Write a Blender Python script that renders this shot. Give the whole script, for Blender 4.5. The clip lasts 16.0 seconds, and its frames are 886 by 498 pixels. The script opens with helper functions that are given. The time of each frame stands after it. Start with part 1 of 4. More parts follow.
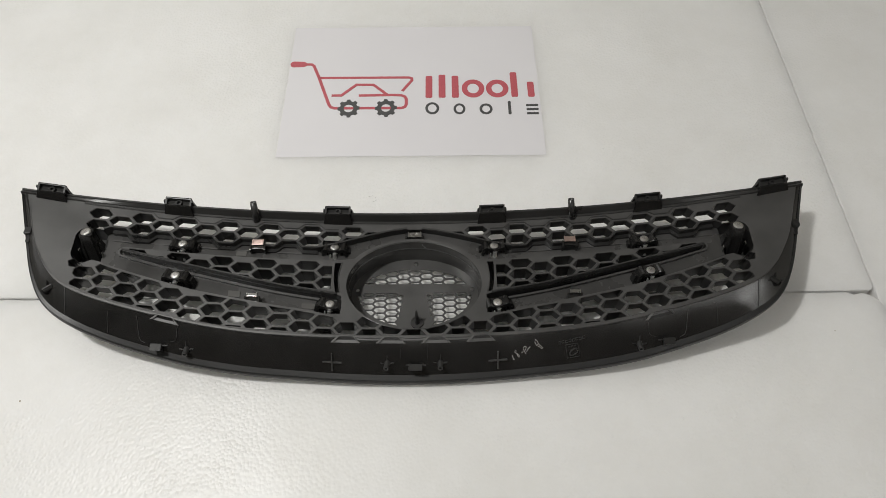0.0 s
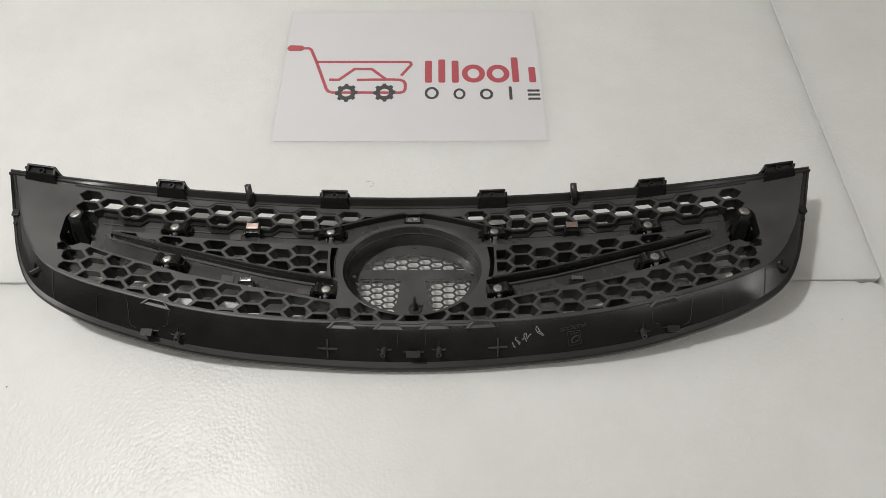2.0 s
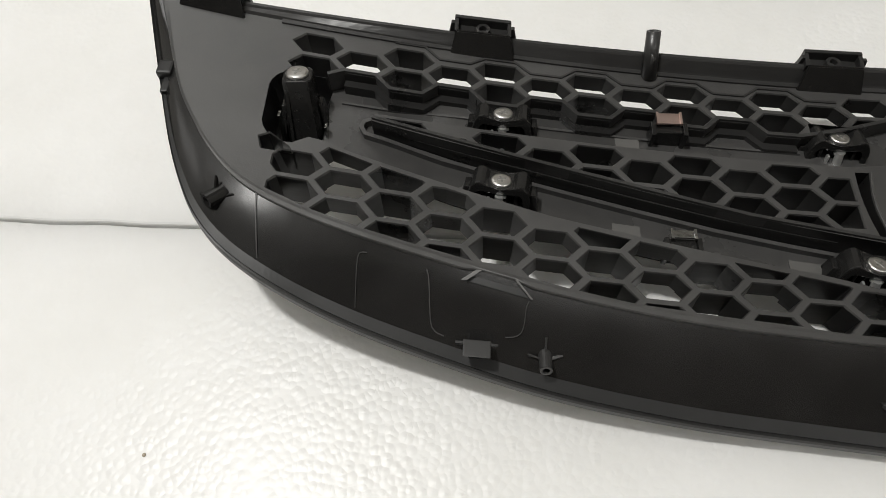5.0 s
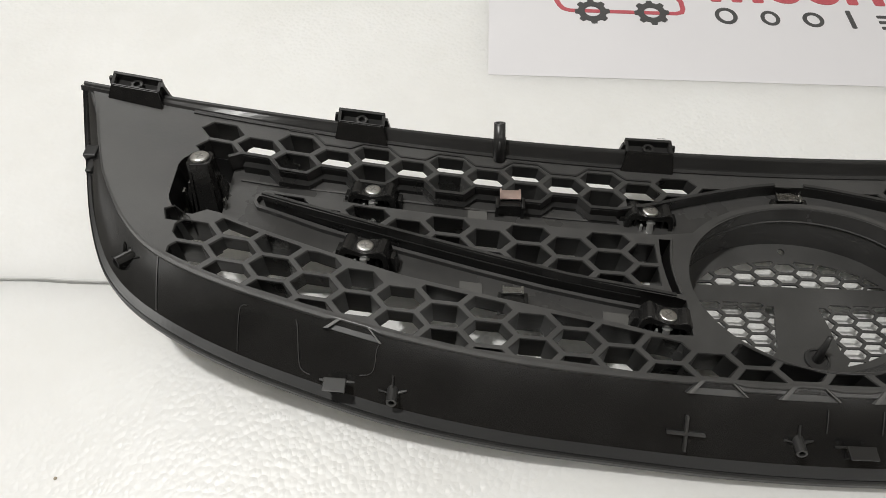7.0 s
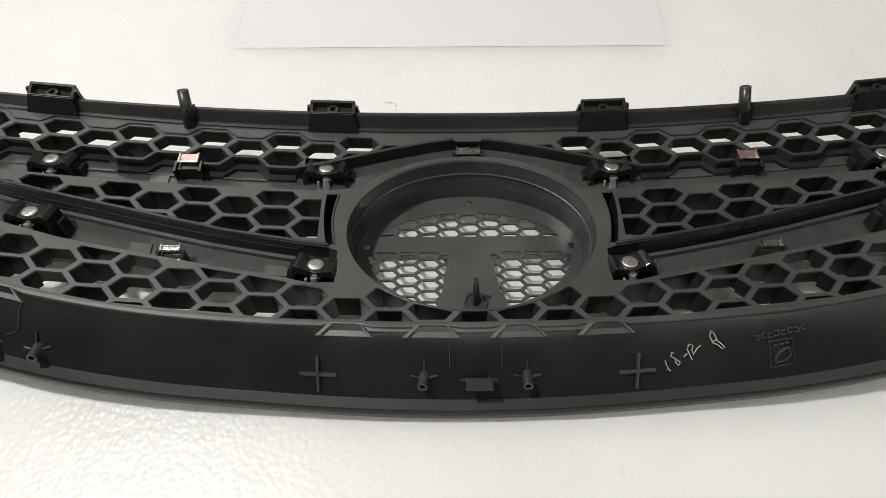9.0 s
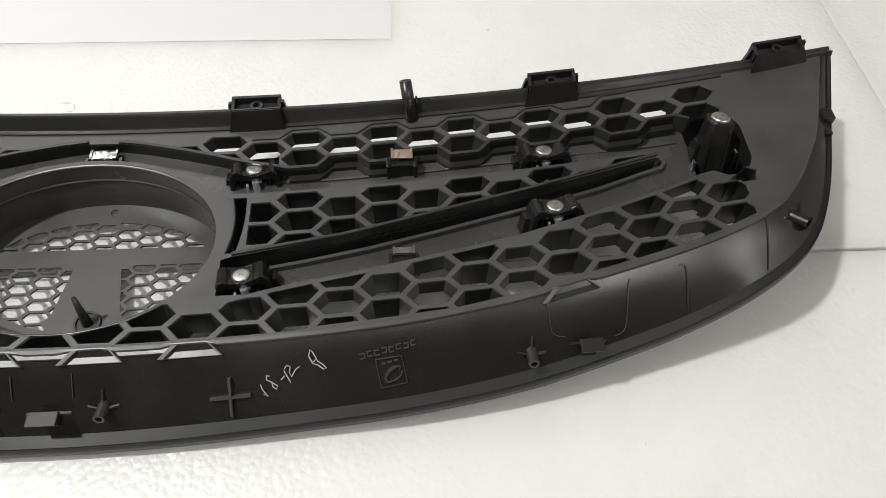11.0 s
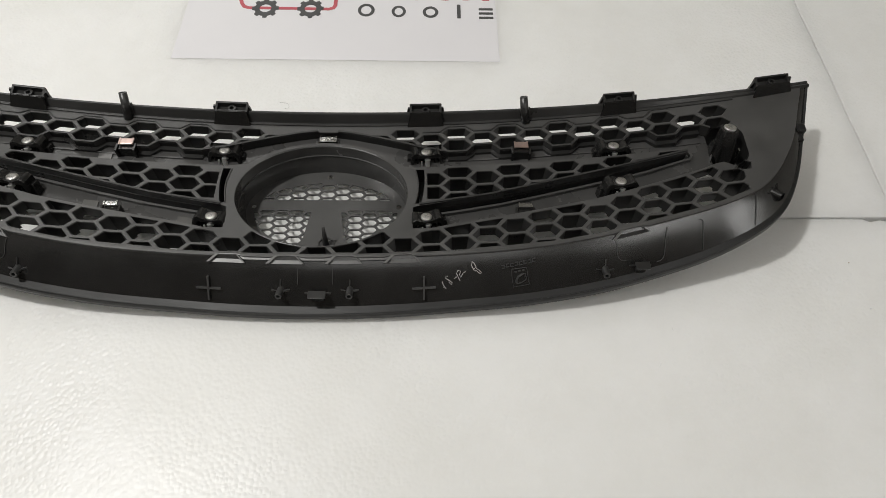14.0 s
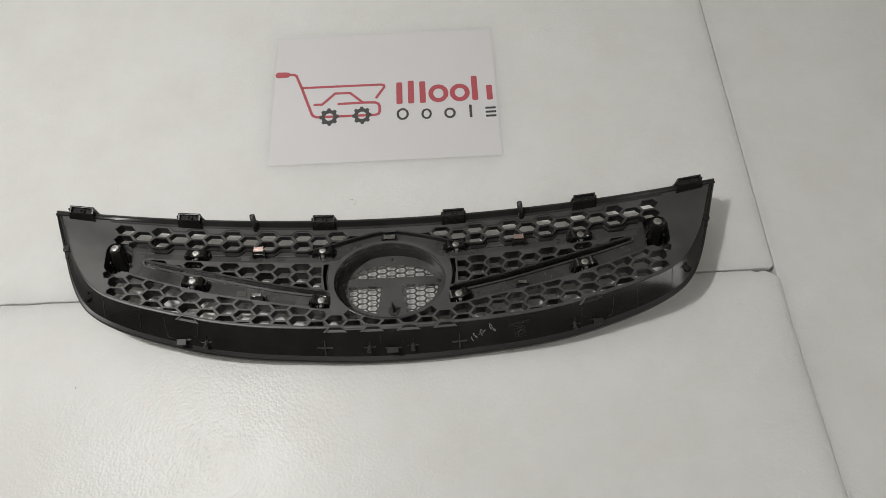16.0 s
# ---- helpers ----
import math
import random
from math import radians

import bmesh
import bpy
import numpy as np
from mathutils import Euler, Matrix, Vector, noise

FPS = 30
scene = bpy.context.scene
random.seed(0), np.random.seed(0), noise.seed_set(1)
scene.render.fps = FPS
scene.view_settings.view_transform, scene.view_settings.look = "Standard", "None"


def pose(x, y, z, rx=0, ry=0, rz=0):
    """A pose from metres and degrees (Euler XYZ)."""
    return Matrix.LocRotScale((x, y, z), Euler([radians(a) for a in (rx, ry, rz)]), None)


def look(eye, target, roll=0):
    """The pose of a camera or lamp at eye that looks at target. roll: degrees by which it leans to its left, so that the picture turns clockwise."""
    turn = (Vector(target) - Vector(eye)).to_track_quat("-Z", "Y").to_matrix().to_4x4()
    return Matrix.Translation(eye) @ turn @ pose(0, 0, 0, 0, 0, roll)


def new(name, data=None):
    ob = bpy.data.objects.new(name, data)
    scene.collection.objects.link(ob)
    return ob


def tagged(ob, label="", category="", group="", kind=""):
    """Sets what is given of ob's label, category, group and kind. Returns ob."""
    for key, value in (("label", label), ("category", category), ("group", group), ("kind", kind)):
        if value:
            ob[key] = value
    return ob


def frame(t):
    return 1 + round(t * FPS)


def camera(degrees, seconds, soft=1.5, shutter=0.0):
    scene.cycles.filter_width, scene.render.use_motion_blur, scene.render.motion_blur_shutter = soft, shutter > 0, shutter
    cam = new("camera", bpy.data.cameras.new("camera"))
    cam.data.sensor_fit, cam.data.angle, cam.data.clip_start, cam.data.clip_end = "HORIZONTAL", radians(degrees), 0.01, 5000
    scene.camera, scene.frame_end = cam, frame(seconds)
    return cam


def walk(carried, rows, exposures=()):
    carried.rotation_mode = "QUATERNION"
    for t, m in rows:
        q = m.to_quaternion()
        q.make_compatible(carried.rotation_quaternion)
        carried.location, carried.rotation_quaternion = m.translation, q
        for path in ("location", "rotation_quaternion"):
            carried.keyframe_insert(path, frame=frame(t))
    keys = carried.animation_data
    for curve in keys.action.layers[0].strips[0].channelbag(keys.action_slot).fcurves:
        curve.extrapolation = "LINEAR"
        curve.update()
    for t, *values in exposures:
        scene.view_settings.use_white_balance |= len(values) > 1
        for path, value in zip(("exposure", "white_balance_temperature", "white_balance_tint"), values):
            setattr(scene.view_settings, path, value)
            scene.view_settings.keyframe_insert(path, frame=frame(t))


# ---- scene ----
from mathutils.geometry import delaunay_2d_cdt

cam = camera(67.5, 16.0, soft=0.5)
PATH = [
    (0, (0.033, -0.47, 0.564), (0.036, 0.585, -1.135), -0.4),
    (0.5, (0.033, -0.473, 0.564), (0.032, 0.596, -1.127), -0.4),
    (1, (0.032, -0.474, 0.56), (0.031, 0.601, -1.126), -0.6),
    (1.5, (0.033, -0.475, 0.555), (0.032, 0.587, -1.139), -0.4),
    (2, (0.032, -0.473, 0.545), (0.041, 0.579, -1.156), 0.2),
    (2.5, (0.013, -0.466, 0.505), (-0.001, 0.593, -1.192), -0.5),
    (3, (-0.039, -0.447, 0.407), (-0.072, 0.572, -1.314), -0.5),
    (3.5, (-0.138, -0.399, 0.322), (-0.248, 0.584, -1.416), -5.0),
    (4, (-0.206, -0.341, 0.262), (-0.309, 0.629, -1.484), -4.1),
    (4.2, (-0.219, -0.328, 0.252), (-0.328, 0.638, -1.495), -3.4),
    (6.3, (-0.203, -0.323, 0.27), (-0.243, 0.767, -1.406), 0.0),
    (6.5, (-0.194, -0.331, 0.278), (-0.228, 0.769, -1.392), 0.2),
    (7, (-0.165, -0.348, 0.3), (-0.208, 0.783, -1.349), 0.3),
    (7.5, (-0.119, -0.368, 0.312), (-0.135, 0.769, -1.333), 1.4),
    (8, (-0.077, -0.375, 0.314), (-0.079, 0.788, -1.314), 0.6),
    (8.5, (-0.044, -0.374, 0.307), (-0.05, 0.764, -1.338), -0.4),
    (9, (-0.007, -0.368, 0.301), (-0.007, 0.745, -1.361), -0.4),
    (9.5, (0.026, -0.363, 0.294), (0.044, 0.747, -1.37), -0.1),
    (10, (0.069, -0.353, 0.282), (0.13, 0.762, -1.377), 1.2),
    (10.2, (0.09, -0.351, 0.279), (0.169, 0.764, -1.38), 2.1),
    (12.3, (0.191, -0.376, 0.294), (0.337, 0.762, -1.345), 3.3),
    (12.5, (0.183, -0.385, 0.3), (0.338, 0.763, -1.33), 3.9),
    (13, (0.148, -0.416, 0.319), (0.286, 0.759, -1.293), 3.8),
    (13.5, (0.112, -0.449, 0.352), (0.205, 0.689, -1.29), 4.0),
    (14, (0.083, -0.47, 0.413), (0.131, 0.617, -1.265), 2.4),
    (14.5, (0.061, -0.483, 0.487), (0.068, 0.522, -1.242), 0.1),
    (15, (0.062, -0.478, 0.571), (0.053, 0.427, -1.213), -2.0),
    (15.5, (0.063, -0.467, 0.669), (0.052, 0.433, -1.117), -1.5),
    (16, (0.068, -0.462, 0.709), (0.067, 0.393, -1.1), -2.8),
]
EXPOSURES = [(0.0, -0.86), (2.0, -0.88), (3.0, -0.99), (3.5, -1.07), (4.2, -0.86), (6.5, -0.62), (7.0, -0.66), (8.5, -0.58), (9.0, -0.48), (10.0, -0.25), (10.2, -0.24), (12.5, -0.43), (13.5, -0.6), (14.5, -0.82), (15.5, -1.04), (16.0, -1.08)]
walk(cam, [(t, look(eye, target, roll)) for t, eye, target, roll in PATH], EXPOSURES)

# ---- light: a compact hanging lamp, a ceiling tube, added unseen lights north, west and south, a room that bounces them ----
world = bpy.data.worlds.new("world")
scene.world = world
world.use_nodes = True
world.node_tree.nodes["Background"].inputs[0].default_value = (1.0, 0.99, 0.97, 1)
world.node_tree.nodes["Background"].inputs[1].default_value = 0.03
LAMP = (-0.70, -0.15, 1.6)
LAMP_WATTS = 35.0
NORTH_WATTS = 20.0
TUBE_WATTS = 14.0
SOUTH_WATTS = 6.0
WEST_WATTS = 3.0


def add_lamp(name, at, target, size, watts, colour):
    data = bpy.data.lights.new(name, "AREA")
    data.shape, data.size, data.energy, data.color = "DISK", size, watts, colour
    ob = new(name, data)
    ob.matrix_world = look(at, target)
    return ob


add_lamp("hanging_lamp_light", LAMP, (LAMP[0] + 0.3, LAMP[1], 0), 0.1, LAMP_WATTS, (1.0, 0.99, 0.955))

def add_rect_light(name, at, target, wide, high, watts, colour):
    data = bpy.data.lights.new(name, "AREA")
    data.shape, data.size, data.size_y, data.energy, data.color = "RECTANGLE", wide, high, watts, colour
    new(name, data).matrix_world = look(at, target)


# unseen light added for the sheen on the mesh's upper faces
add_rect_light("north_sheen_light", (-1.05, 2.06, 2.0), (-0.6, 0.0, 0.5), 1.5, 0.7, NORTH_WATTS, (1.0, 0.99, 0.965))
add_rect_light("ceiling_tube_light", (1.5, -1.15, 2.44), (1.5, -1.149, 0.0), 0.3, 1.4, TUBE_WATTS, (1.0, 0.99, 0.97))
# added fill with no visible source, softens shadows on the south side
add_rect_light("south_fill_light", (0.1, -1.6, 2.44), (0.1, -1.5, 0.0), 1.2, 0.6, SOUTH_WATTS, (1.0, 0.99, 0.965))
# unseen light added for the highlight on the lip's left end
add_rect_light("west_sheen_light", (-2.17, 0.35, 1.45), (-0.3, -0.1, 0.3), 0.7, 0.9, WEST_WATTS, (1.0, 0.99, 0.97))


# ---- materials ----
def material(name, base, rough, metallic=0.0, spec=0.5):
    m = bpy.data.materials.new(name)
    m.use_nodes = True
    n, l = m.node_tree.nodes, m.node_tree.links
    b = n["Principled BSDF"]
    b.inputs["Base Color"].default_value = (*base, 1)
    b.inputs["Roughness"].default_value = rough
    b.inputs["Metallic"].default_value = metallic
    b.inputs["Specular IOR Level"].default_value = spec
    return m, n, l, b


def coords(n, l):
    c = n.new("ShaderNodeTexCoord")
    return c.outputs["Object"]


def tex_noise(n, l, src, scale, detail=4.0, rough=0.55):
    t = n.new("ShaderNodeTexNoise")
    t.inputs["Scale"].default_value, t.inputs["Detail"].default_value, t.inputs["Roughness"].default_value = scale, detail, rough
    l.new(src, t.inputs["Vector"])
    return t.outputs["Fac"]


def ramp(n, l, src, stops):
    r = n.new("ShaderNodeValToRGB")
    els = r.color_ramp.elements
    for i, (p, c) in enumerate(stops):
        e = els[i] if i < 2 else els.new(p)
        e.position, e.color = p, (*c, 1) if len(c) == 3 else c
    l.new(src, r.inputs[0])
    return r.outputs[0]


def remap(n, l, src, a, b, c, d):
    m = n.new("ShaderNodeMapRange")
    for i, v in enumerate((a, b, c, d)):
        m.inputs[i + 1].default_value = v
    l.new(src, m.inputs[0])
    return m.outputs[0]


def bump(n, l, src, strength, distance, before=None):
    b = n.new("ShaderNodeBump")
    b.inputs["Strength"].default_value, b.inputs["Distance"].default_value = strength, distance
    l.new(src, b.inputs["Height"])
    if before is not None:
        l.new(before, b.inputs["Normal"])
    return b.outputs[0]


def black_plastic(name, base, r0, r1, grain=1.0, streak=0.0, dents=0.2, spec=0.5):
    m, n, l, b = material(name, base, r0, 0.0, spec)
    src = coords(n, l)
    big = tex_noise(n, l, src, 22, 5, 0.6)
    fine = tex_noise(n, l, src, 900, 3)
    l.new(ramp(n, l, big, [(0.3, tuple(0.8 * v for v in base)), (0.75, tuple(1.35 * v for v in base))]), b.inputs["Base Color"])
    l.new(remap(n, l, big, 0.3, 0.7, r0, r1), b.inputs["Roughness"])
    nb = bump(n, l, fine, 0.12 * grain, 0.0004)
    wave = tex_noise(n, l, src, 60, 2)
    nb = bump(n, l, wave, dents, 0.001, nb)
    if streak:
        mp = n.new("ShaderNodeMapping")
        mp.inputs["Scale"].default_value = (35, 420, 420)
        l.new(src, mp.inputs["Vector"])
        nb = bump(n, l, tex_noise(n, l, mp.outputs[0], 1.0, 3), streak, 0.001, nb)
    l.new(nb, b.inputs["Normal"])
    return m


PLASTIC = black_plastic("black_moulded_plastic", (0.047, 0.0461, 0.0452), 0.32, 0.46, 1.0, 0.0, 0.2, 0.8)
SATIN = black_plastic("satin_black_plastic", (0.03, 0.0295, 0.029), 0.25, 0.4, 0.6, 0.14)
TAB = black_plastic("dark_tab_plastic", (0.022, 0.0216, 0.0211), 0.26, 0.4, 0.6)
# same plastic inside recesses, its base darkened to carry the shade there
INNER = black_plastic("smooth_shade_darkened_recess", (0.015, 0.0147, 0.0144), 0.24, 0.4, 0.3, 0.08)
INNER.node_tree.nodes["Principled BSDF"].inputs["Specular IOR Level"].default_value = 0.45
FLANGE = black_plastic("dull_black_flange_plastic", (0.006, 0.0059, 0.0058), 0.38, 0.5, 0.6)
LIP = black_plastic("smooth_black_lip_plastic", (0.013, 0.0127, 0.0124), 0.15, 0.27, 0.15, 0.0, 0.05, 0.75)
BOWL = black_plastic("smooth_black_bowl_plastic", (0.055, 0.054, 0.053), 0.16, 0.28, 0.2, 0.1, 0.04, 0.8)
STRIP = black_plastic("scuffed_black_trim_strip", (0.042, 0.0412, 0.0404), 0.2, 0.36, 1.0, 0.06, 0.2, 0.8)
PLATE = black_plastic("stained_black_emblem_plate", (0.045, 0.0442, 0.043), 0.3, 0.56, 1.0, 0.0, 0.3, 0.6)
GLOSS = black_plastic("gloss_black_plastic", (0.012, 0.0118, 0.0115), 0.12, 0.22, 0.3)

# chrome for unseen undersides, added to bounce light onto the foam
PLATED, _, _, _ = material("unseen_bounce_chrome", (0.75, 0.75, 0.74), 0.12, 1.0)
CHROME, _, _, _ = material("bright_screw_steel", (0.72, 0.71, 0.69), 0.3, 1.0)
FOIL, _fn, _fl, _fb = material("pinkish_chrome_foil", (0.72, 0.55, 0.5), 0.35, 1.0)
_fl.new(bump(_fn, _fl, tex_noise(_fn, _fl, coords(_fn, _fl), 400, 2), 0.4, 0.001), _fb.inputs["Normal"])
SILVER, _sn, _sl, _sb = material("silver_chrome_plating", (0.45, 0.45, 0.44), 0.2, 1.0)
PIN, _, _, _ = material("satin_plated_pin", (0.93, 0.93, 0.91), 0.5, 1.0)
_sl.new(bump(_sn, _sl, tex_noise(_sn, _sl, coords(_sn, _sl), 260, 2), 0.3, 0.002), _sb.inputs["Normal"])


def foam_material():
    m, n, l, b = material("expanded_polystyrene", (0.8, 0.79, 0.76), 0.45, 0.0, 0.32)
    b.inputs["Subsurface Weight"].default_value = 0.45
    b.inputs["Subsurface Radius"].default_value = (1.0, 0.98, 0.95)
    b.inputs["Subsurface Scale"].default_value = 0.06
    src = coords(n, l)
    v = n.new("ShaderNodeTexVoronoi")
    v.feature = "SMOOTH_F1"
    v.inputs["Scale"].default_value = 330
    v.inputs["Smoothness"].default_value = 0.28
    l.new(src, v.inputs["Vector"])
    w = n.new("ShaderNodeTexVoronoi")
    w.inputs["Scale"].default_value = 330
    l.new(src, w.inputs["Vector"])
    patch = tex_noise(n, l, src, 4.0, 3)
    soil = tex_noise(n, l, src, 9.0, 6, 0.65)
    l.new(ramp(n, l, soil, [(0.3, (0.765, 0.758, 0.735)), (0.62, (0.82, 0.815, 0.8))]), b.inputs["Base Color"])
    sep = n.new("ShaderNodeSeparateColor")
    l.new(w.outputs["Color"], sep.inputs[0])
    height = n.new("ShaderNodeMath")
    height.operation = "MULTIPLY"
    l.new(remap(n, l, v.outputs["Distance"], 0.0, 0.8, 1.0, 0.0), height.inputs[0])
    l.new(remap(n, l, sep.outputs[0], 0.0, 1.0, 0.55, 1.0), height.inputs[1])
    mul = n.new("ShaderNodeMath")
    mul.operation = "MULTIPLY"
    l.new(height.outputs[0], mul.inputs[0])
    l.new(remap(n, l, patch, 0.4, 0.62, 0.3, 1.0), mul.inputs[1])
    nb = bump(n, l, mul.outputs[0], 0.42, 0.0012)
    l.new(bump(n, l, tex_noise(n, l, src, 14, 3), 0.15, 0.004, nb), b.inputs["Normal"])
    b.inputs["Roughness"].default_value = 0.36
    return m


FOAM = foam_material()


def paper_material():
    m, n, l, b = material("white_office_paper", (0.78, 0.765, 0.785), 0.6)
    src = coords(n, l)
    l.new(ramp(n, l, tex_noise(n, l, src, 6, 4), [(0.3, (0.715, 0.702, 0.722)), (0.7, (0.75, 0.738, 0.755))]), b.inputs["Base Color"])
    l.new(bump(n, l, tex_noise(n, l, src, 700, 2), 0.08, 0.0003), b.inputs["Normal"])
    return m


PAPER = paper_material()


def ink(name, base):
    m, n, l, b = material(name, base, 0.5)
    l.new(ramp(n, l, tex_noise(n, l, coords(n, l), 900, 2), [(0.3, tuple(0.9 * v for v in base)), (0.7, tuple(1.1 * v for v in base))]), b.inputs["Base Color"])
    return m


DIRT = ink("brown_dirt", (0.38, 0.32, 0.24))
RED_INK = ink("faded_red_ink", (0.5, 0.105, 0.125))
FLAKE = ink("clean_white_foam_flake", (0.86, 0.86, 0.85))
FIBRE = ink("pale_grey_fibre", (0.3, 0.29, 0.28))
GREY_INK = ink("dark_grey_ink", (0.075, 0.075, 0.075))
MARKER = ink("white_marker", (0.4, 0.39, 0.375))
STAMP = ink("grey_moulded_stamp", (0.028, 0.0275, 0.027))
SCORE = ink("scuffed_parting_line", (0.1, 0.098, 0.095))
LINE = ink("faint_parting_line", (0.045, 0.044, 0.043))
SLOT, _, _, _ = material("worn_screw_slot", (0.5, 0.49, 0.48), 0.45, 1.0)
TAPE, _, _, _ = material("dull_clear_tape", (0.1, 0.098, 0.094), 0.16)


def wall_material(name, base, scale):
    m, n, l, b = material(name, base, 0.8)
    src = coords(n, l)
    l.new(ramp(n, l, tex_noise(n, l, src, scale, 5), [(0.3, tuple(0.92 * v for v in base)), (0.7, base)]), b.inputs["Base Color"])
    l.new(bump(n, l, tex_noise(n, l, src, 60, 3), 0.1, 0.002), b.inputs["Normal"])
    return m


WALL = wall_material("off_white_wall_paint", (0.62, 0.6, 0.56), 2.0)
CEIL = wall_material("white_ceiling_paint", (0.75, 0.74, 0.71), 1.5)
# for the unseen south wall, darkened so the lip reflects little
DARK_WALL = wall_material("dark_brown_low_reflection_wall", (0.12, 0.105, 0.09), 2.0)
FLOOR = wall_material("grey_floor", (0.3, 0.29, 0.27), 4.0)


# ---- mesh helpers ----
def mesh_of(name, verts, faces, mat, smooth=False):
    me = bpy.data.meshes.new(name)
    me.from_pydata([tuple(v) for v in verts], [], faces)
    me.materials.append(mat)
    if smooth:
        me.polygons.foreach_set("use_smooth", [True] * len(me.polygons))
    me.update()
    return me


def part(name, bm, mat, parent=None, label="", smooth=False):
    """Links a bmesh as one mesh object under a thing or under a part."""
    me = bpy.data.meshes.new(name)
    bmesh.ops.recalc_face_normals(bm, faces=bm.faces[:])
    for f in bm.faces:
        f.smooth = smooth
    bm.to_mesh(me)
    bm.free()
    me.materials.append(mat)
    ob = new(name, me)
    ob.parent = parent
    return tagged(ob, label)


def part_mesh(name, me, parent=None, label=""):
    ob = new(name, me)
    ob.parent = parent
    return tagged(ob, label)


def thing(name, label, category, at=(0, 0, 0), group="", kind=""):
    ob = new(name)
    ob.location = at
    return tagged(ob, label, category, group, kind)


def add_box(bm, lo, hi, bevel=0.0):
    made = bmesh.ops.create_cube(bm, size=1.0)["verts"]
    for v in made:
        v.co = Vector([(lo[i] + hi[i]) / 2 + v.co[i] * (hi[i] - lo[i]) for i in range(3)])
    if bevel:
        edges = list({e for v in made for e in v.link_edges})
        bmesh.ops.bevel(bm, geom=edges, offset=bevel, segments=2, affect="EDGES", profile=0.6)


def add_frustum(bm, lo_rect, z0, hi_rect, z1, bevel=0.0):
    """A block whose bottom and top rectangles (x0, y0, x1, y1) differ."""
    vs = [bm.verts.new((x, y, z0)) for x, y in ((lo_rect[0], lo_rect[1]), (lo_rect[2], lo_rect[1]), (lo_rect[2], lo_rect[3]), (lo_rect[0], lo_rect[3]))]
    ws = [bm.verts.new((x, y, z1)) for x, y in ((hi_rect[0], hi_rect[1]), (hi_rect[2], hi_rect[1]), (hi_rect[2], hi_rect[3]), (hi_rect[0], hi_rect[3]))]
    fs = [bm.faces.new(vs[::-1]), bm.faces.new(ws)]
    fs += [bm.faces.new((vs[i], vs[(i + 1) % 4], ws[(i + 1) % 4], ws[i])) for i in range(4)]
    if bevel:
        bmesh.ops.bevel(bm, geom=list({e for f in fs for e in f.edges}), offset=bevel, segments=2, affect="EDGES", profile=0.6)


def add_tube(bm, a, b, r0, r1, inner=0.0, sides=16, deep=0.6):
    """A round post from a to b, open at b when inner > 0."""
    a, b = Vector(a), Vector(b)
    turn = (b - a).to_track_quat("Z", "Y").to_matrix()
    ring = lambda p, r: [bm.verts.new(p + turn @ Vector((r * math.cos(2 * math.pi * i / sides), r * math.sin(2 * math.pi * i / sides), 0))) for i in range(sides)]
    rings = [ring(a, r0), ring(b, r1)]
    if inner:
        rings += [ring(b, inner), ring(b.lerp(a, deep), inner)]
    for p, q in zip(rings, rings[1:]):
        for i in range(sides):
            bm.faces.new((p[i], p[(i + 1) % sides], q[(i + 1) % sides], q[i]))
    bm.faces.new(rings[-1])
    bm.faces.new(rings[0][::-1])


def add_prism(bm, poly, z0, z1):
    """An upright prism over a polygon of (x, y); z0 and z1 are numbers or functions of (x, y)."""
    f0 = z0 if callable(z0) else (lambda x, y: z0)
    f1 = z1 if callable(z1) else (lambda x, y: z1)
    lo = [bm.verts.new((x, y, f0(x, y))) for x, y in poly]
    hi = [bm.verts.new((x, y, f1(x, y))) for x, y in poly]
    n = len(poly)
    bm.faces.new(lo[::-1])
    bm.faces.new(hi)
    for i in range(n):
        bm.faces.new((lo[i], lo[(i + 1) % n], hi[(i + 1) % n], hi[i]))


def stroke(pts, width):
    """The outline of a band of that width along a line of points."""
    left, right = [], []
    for i, p in enumerate(pts):
        p = Vector(p)
        d0 = (p - Vector(pts[i - 1])).normalized() if i else None
        d1 = (Vector(pts[i + 1]) - p).normalized() if i + 1 < len(pts) else None
        d0, d1 = d0 or d1, d1 or d0
        n0, n1 = Vector((-d0.y, d0.x)), Vector((-d1.y, d1.x))
        n = (n0 + n1).normalized()
        n = n * (width / 2 / max(0.5, n.dot(n0)))
        left.append(tuple(p + n))
        right.append(tuple(p - n))
    return left, right


def add_band(bm, pts, width, z0, z1):
    """A flat raised band along a line of points."""
    left, right = stroke(pts, width)
    f0 = z0 if callable(z0) else (lambda x, y: z0)
    f1 = z1 if callable(z1) else (lambda x, y: z1)
    rows = [[bm.verts.new((*l, f1(*l))), bm.verts.new((*r, f1(*r))), bm.verts.new((*r, f0(*r))), bm.verts.new((*l, f0(*l)))] for l, r in zip(left, right)]
    for p, q in zip(rows, rows[1:]):
        for i in range(4):
            bm.faces.new((p[i], p[(i + 1) % 4], q[(i + 1) % 4], q[i]))
    bm.faces.new(rows[0][::-1])
    bm.faces.new(rows[-1])


def inside(poly, pts):
    """Which points of an array lie in the polygon."""
    px, py = pts[:, 0], pts[:, 1]
    odd = np.zeros(len(pts), bool)
    x, y = np.array(poly).T
    j = len(poly) - 1
    for i in range(len(poly)):
        cross = (y[i] > py) != (y[j] > py)
        with np.errstate(divide="ignore", invalid="ignore"):
            odd ^= cross & (px < (x[j] - x[i]) * (py - y[i]) / (y[j] - y[i]) + x[i])
        j = i
    return odd


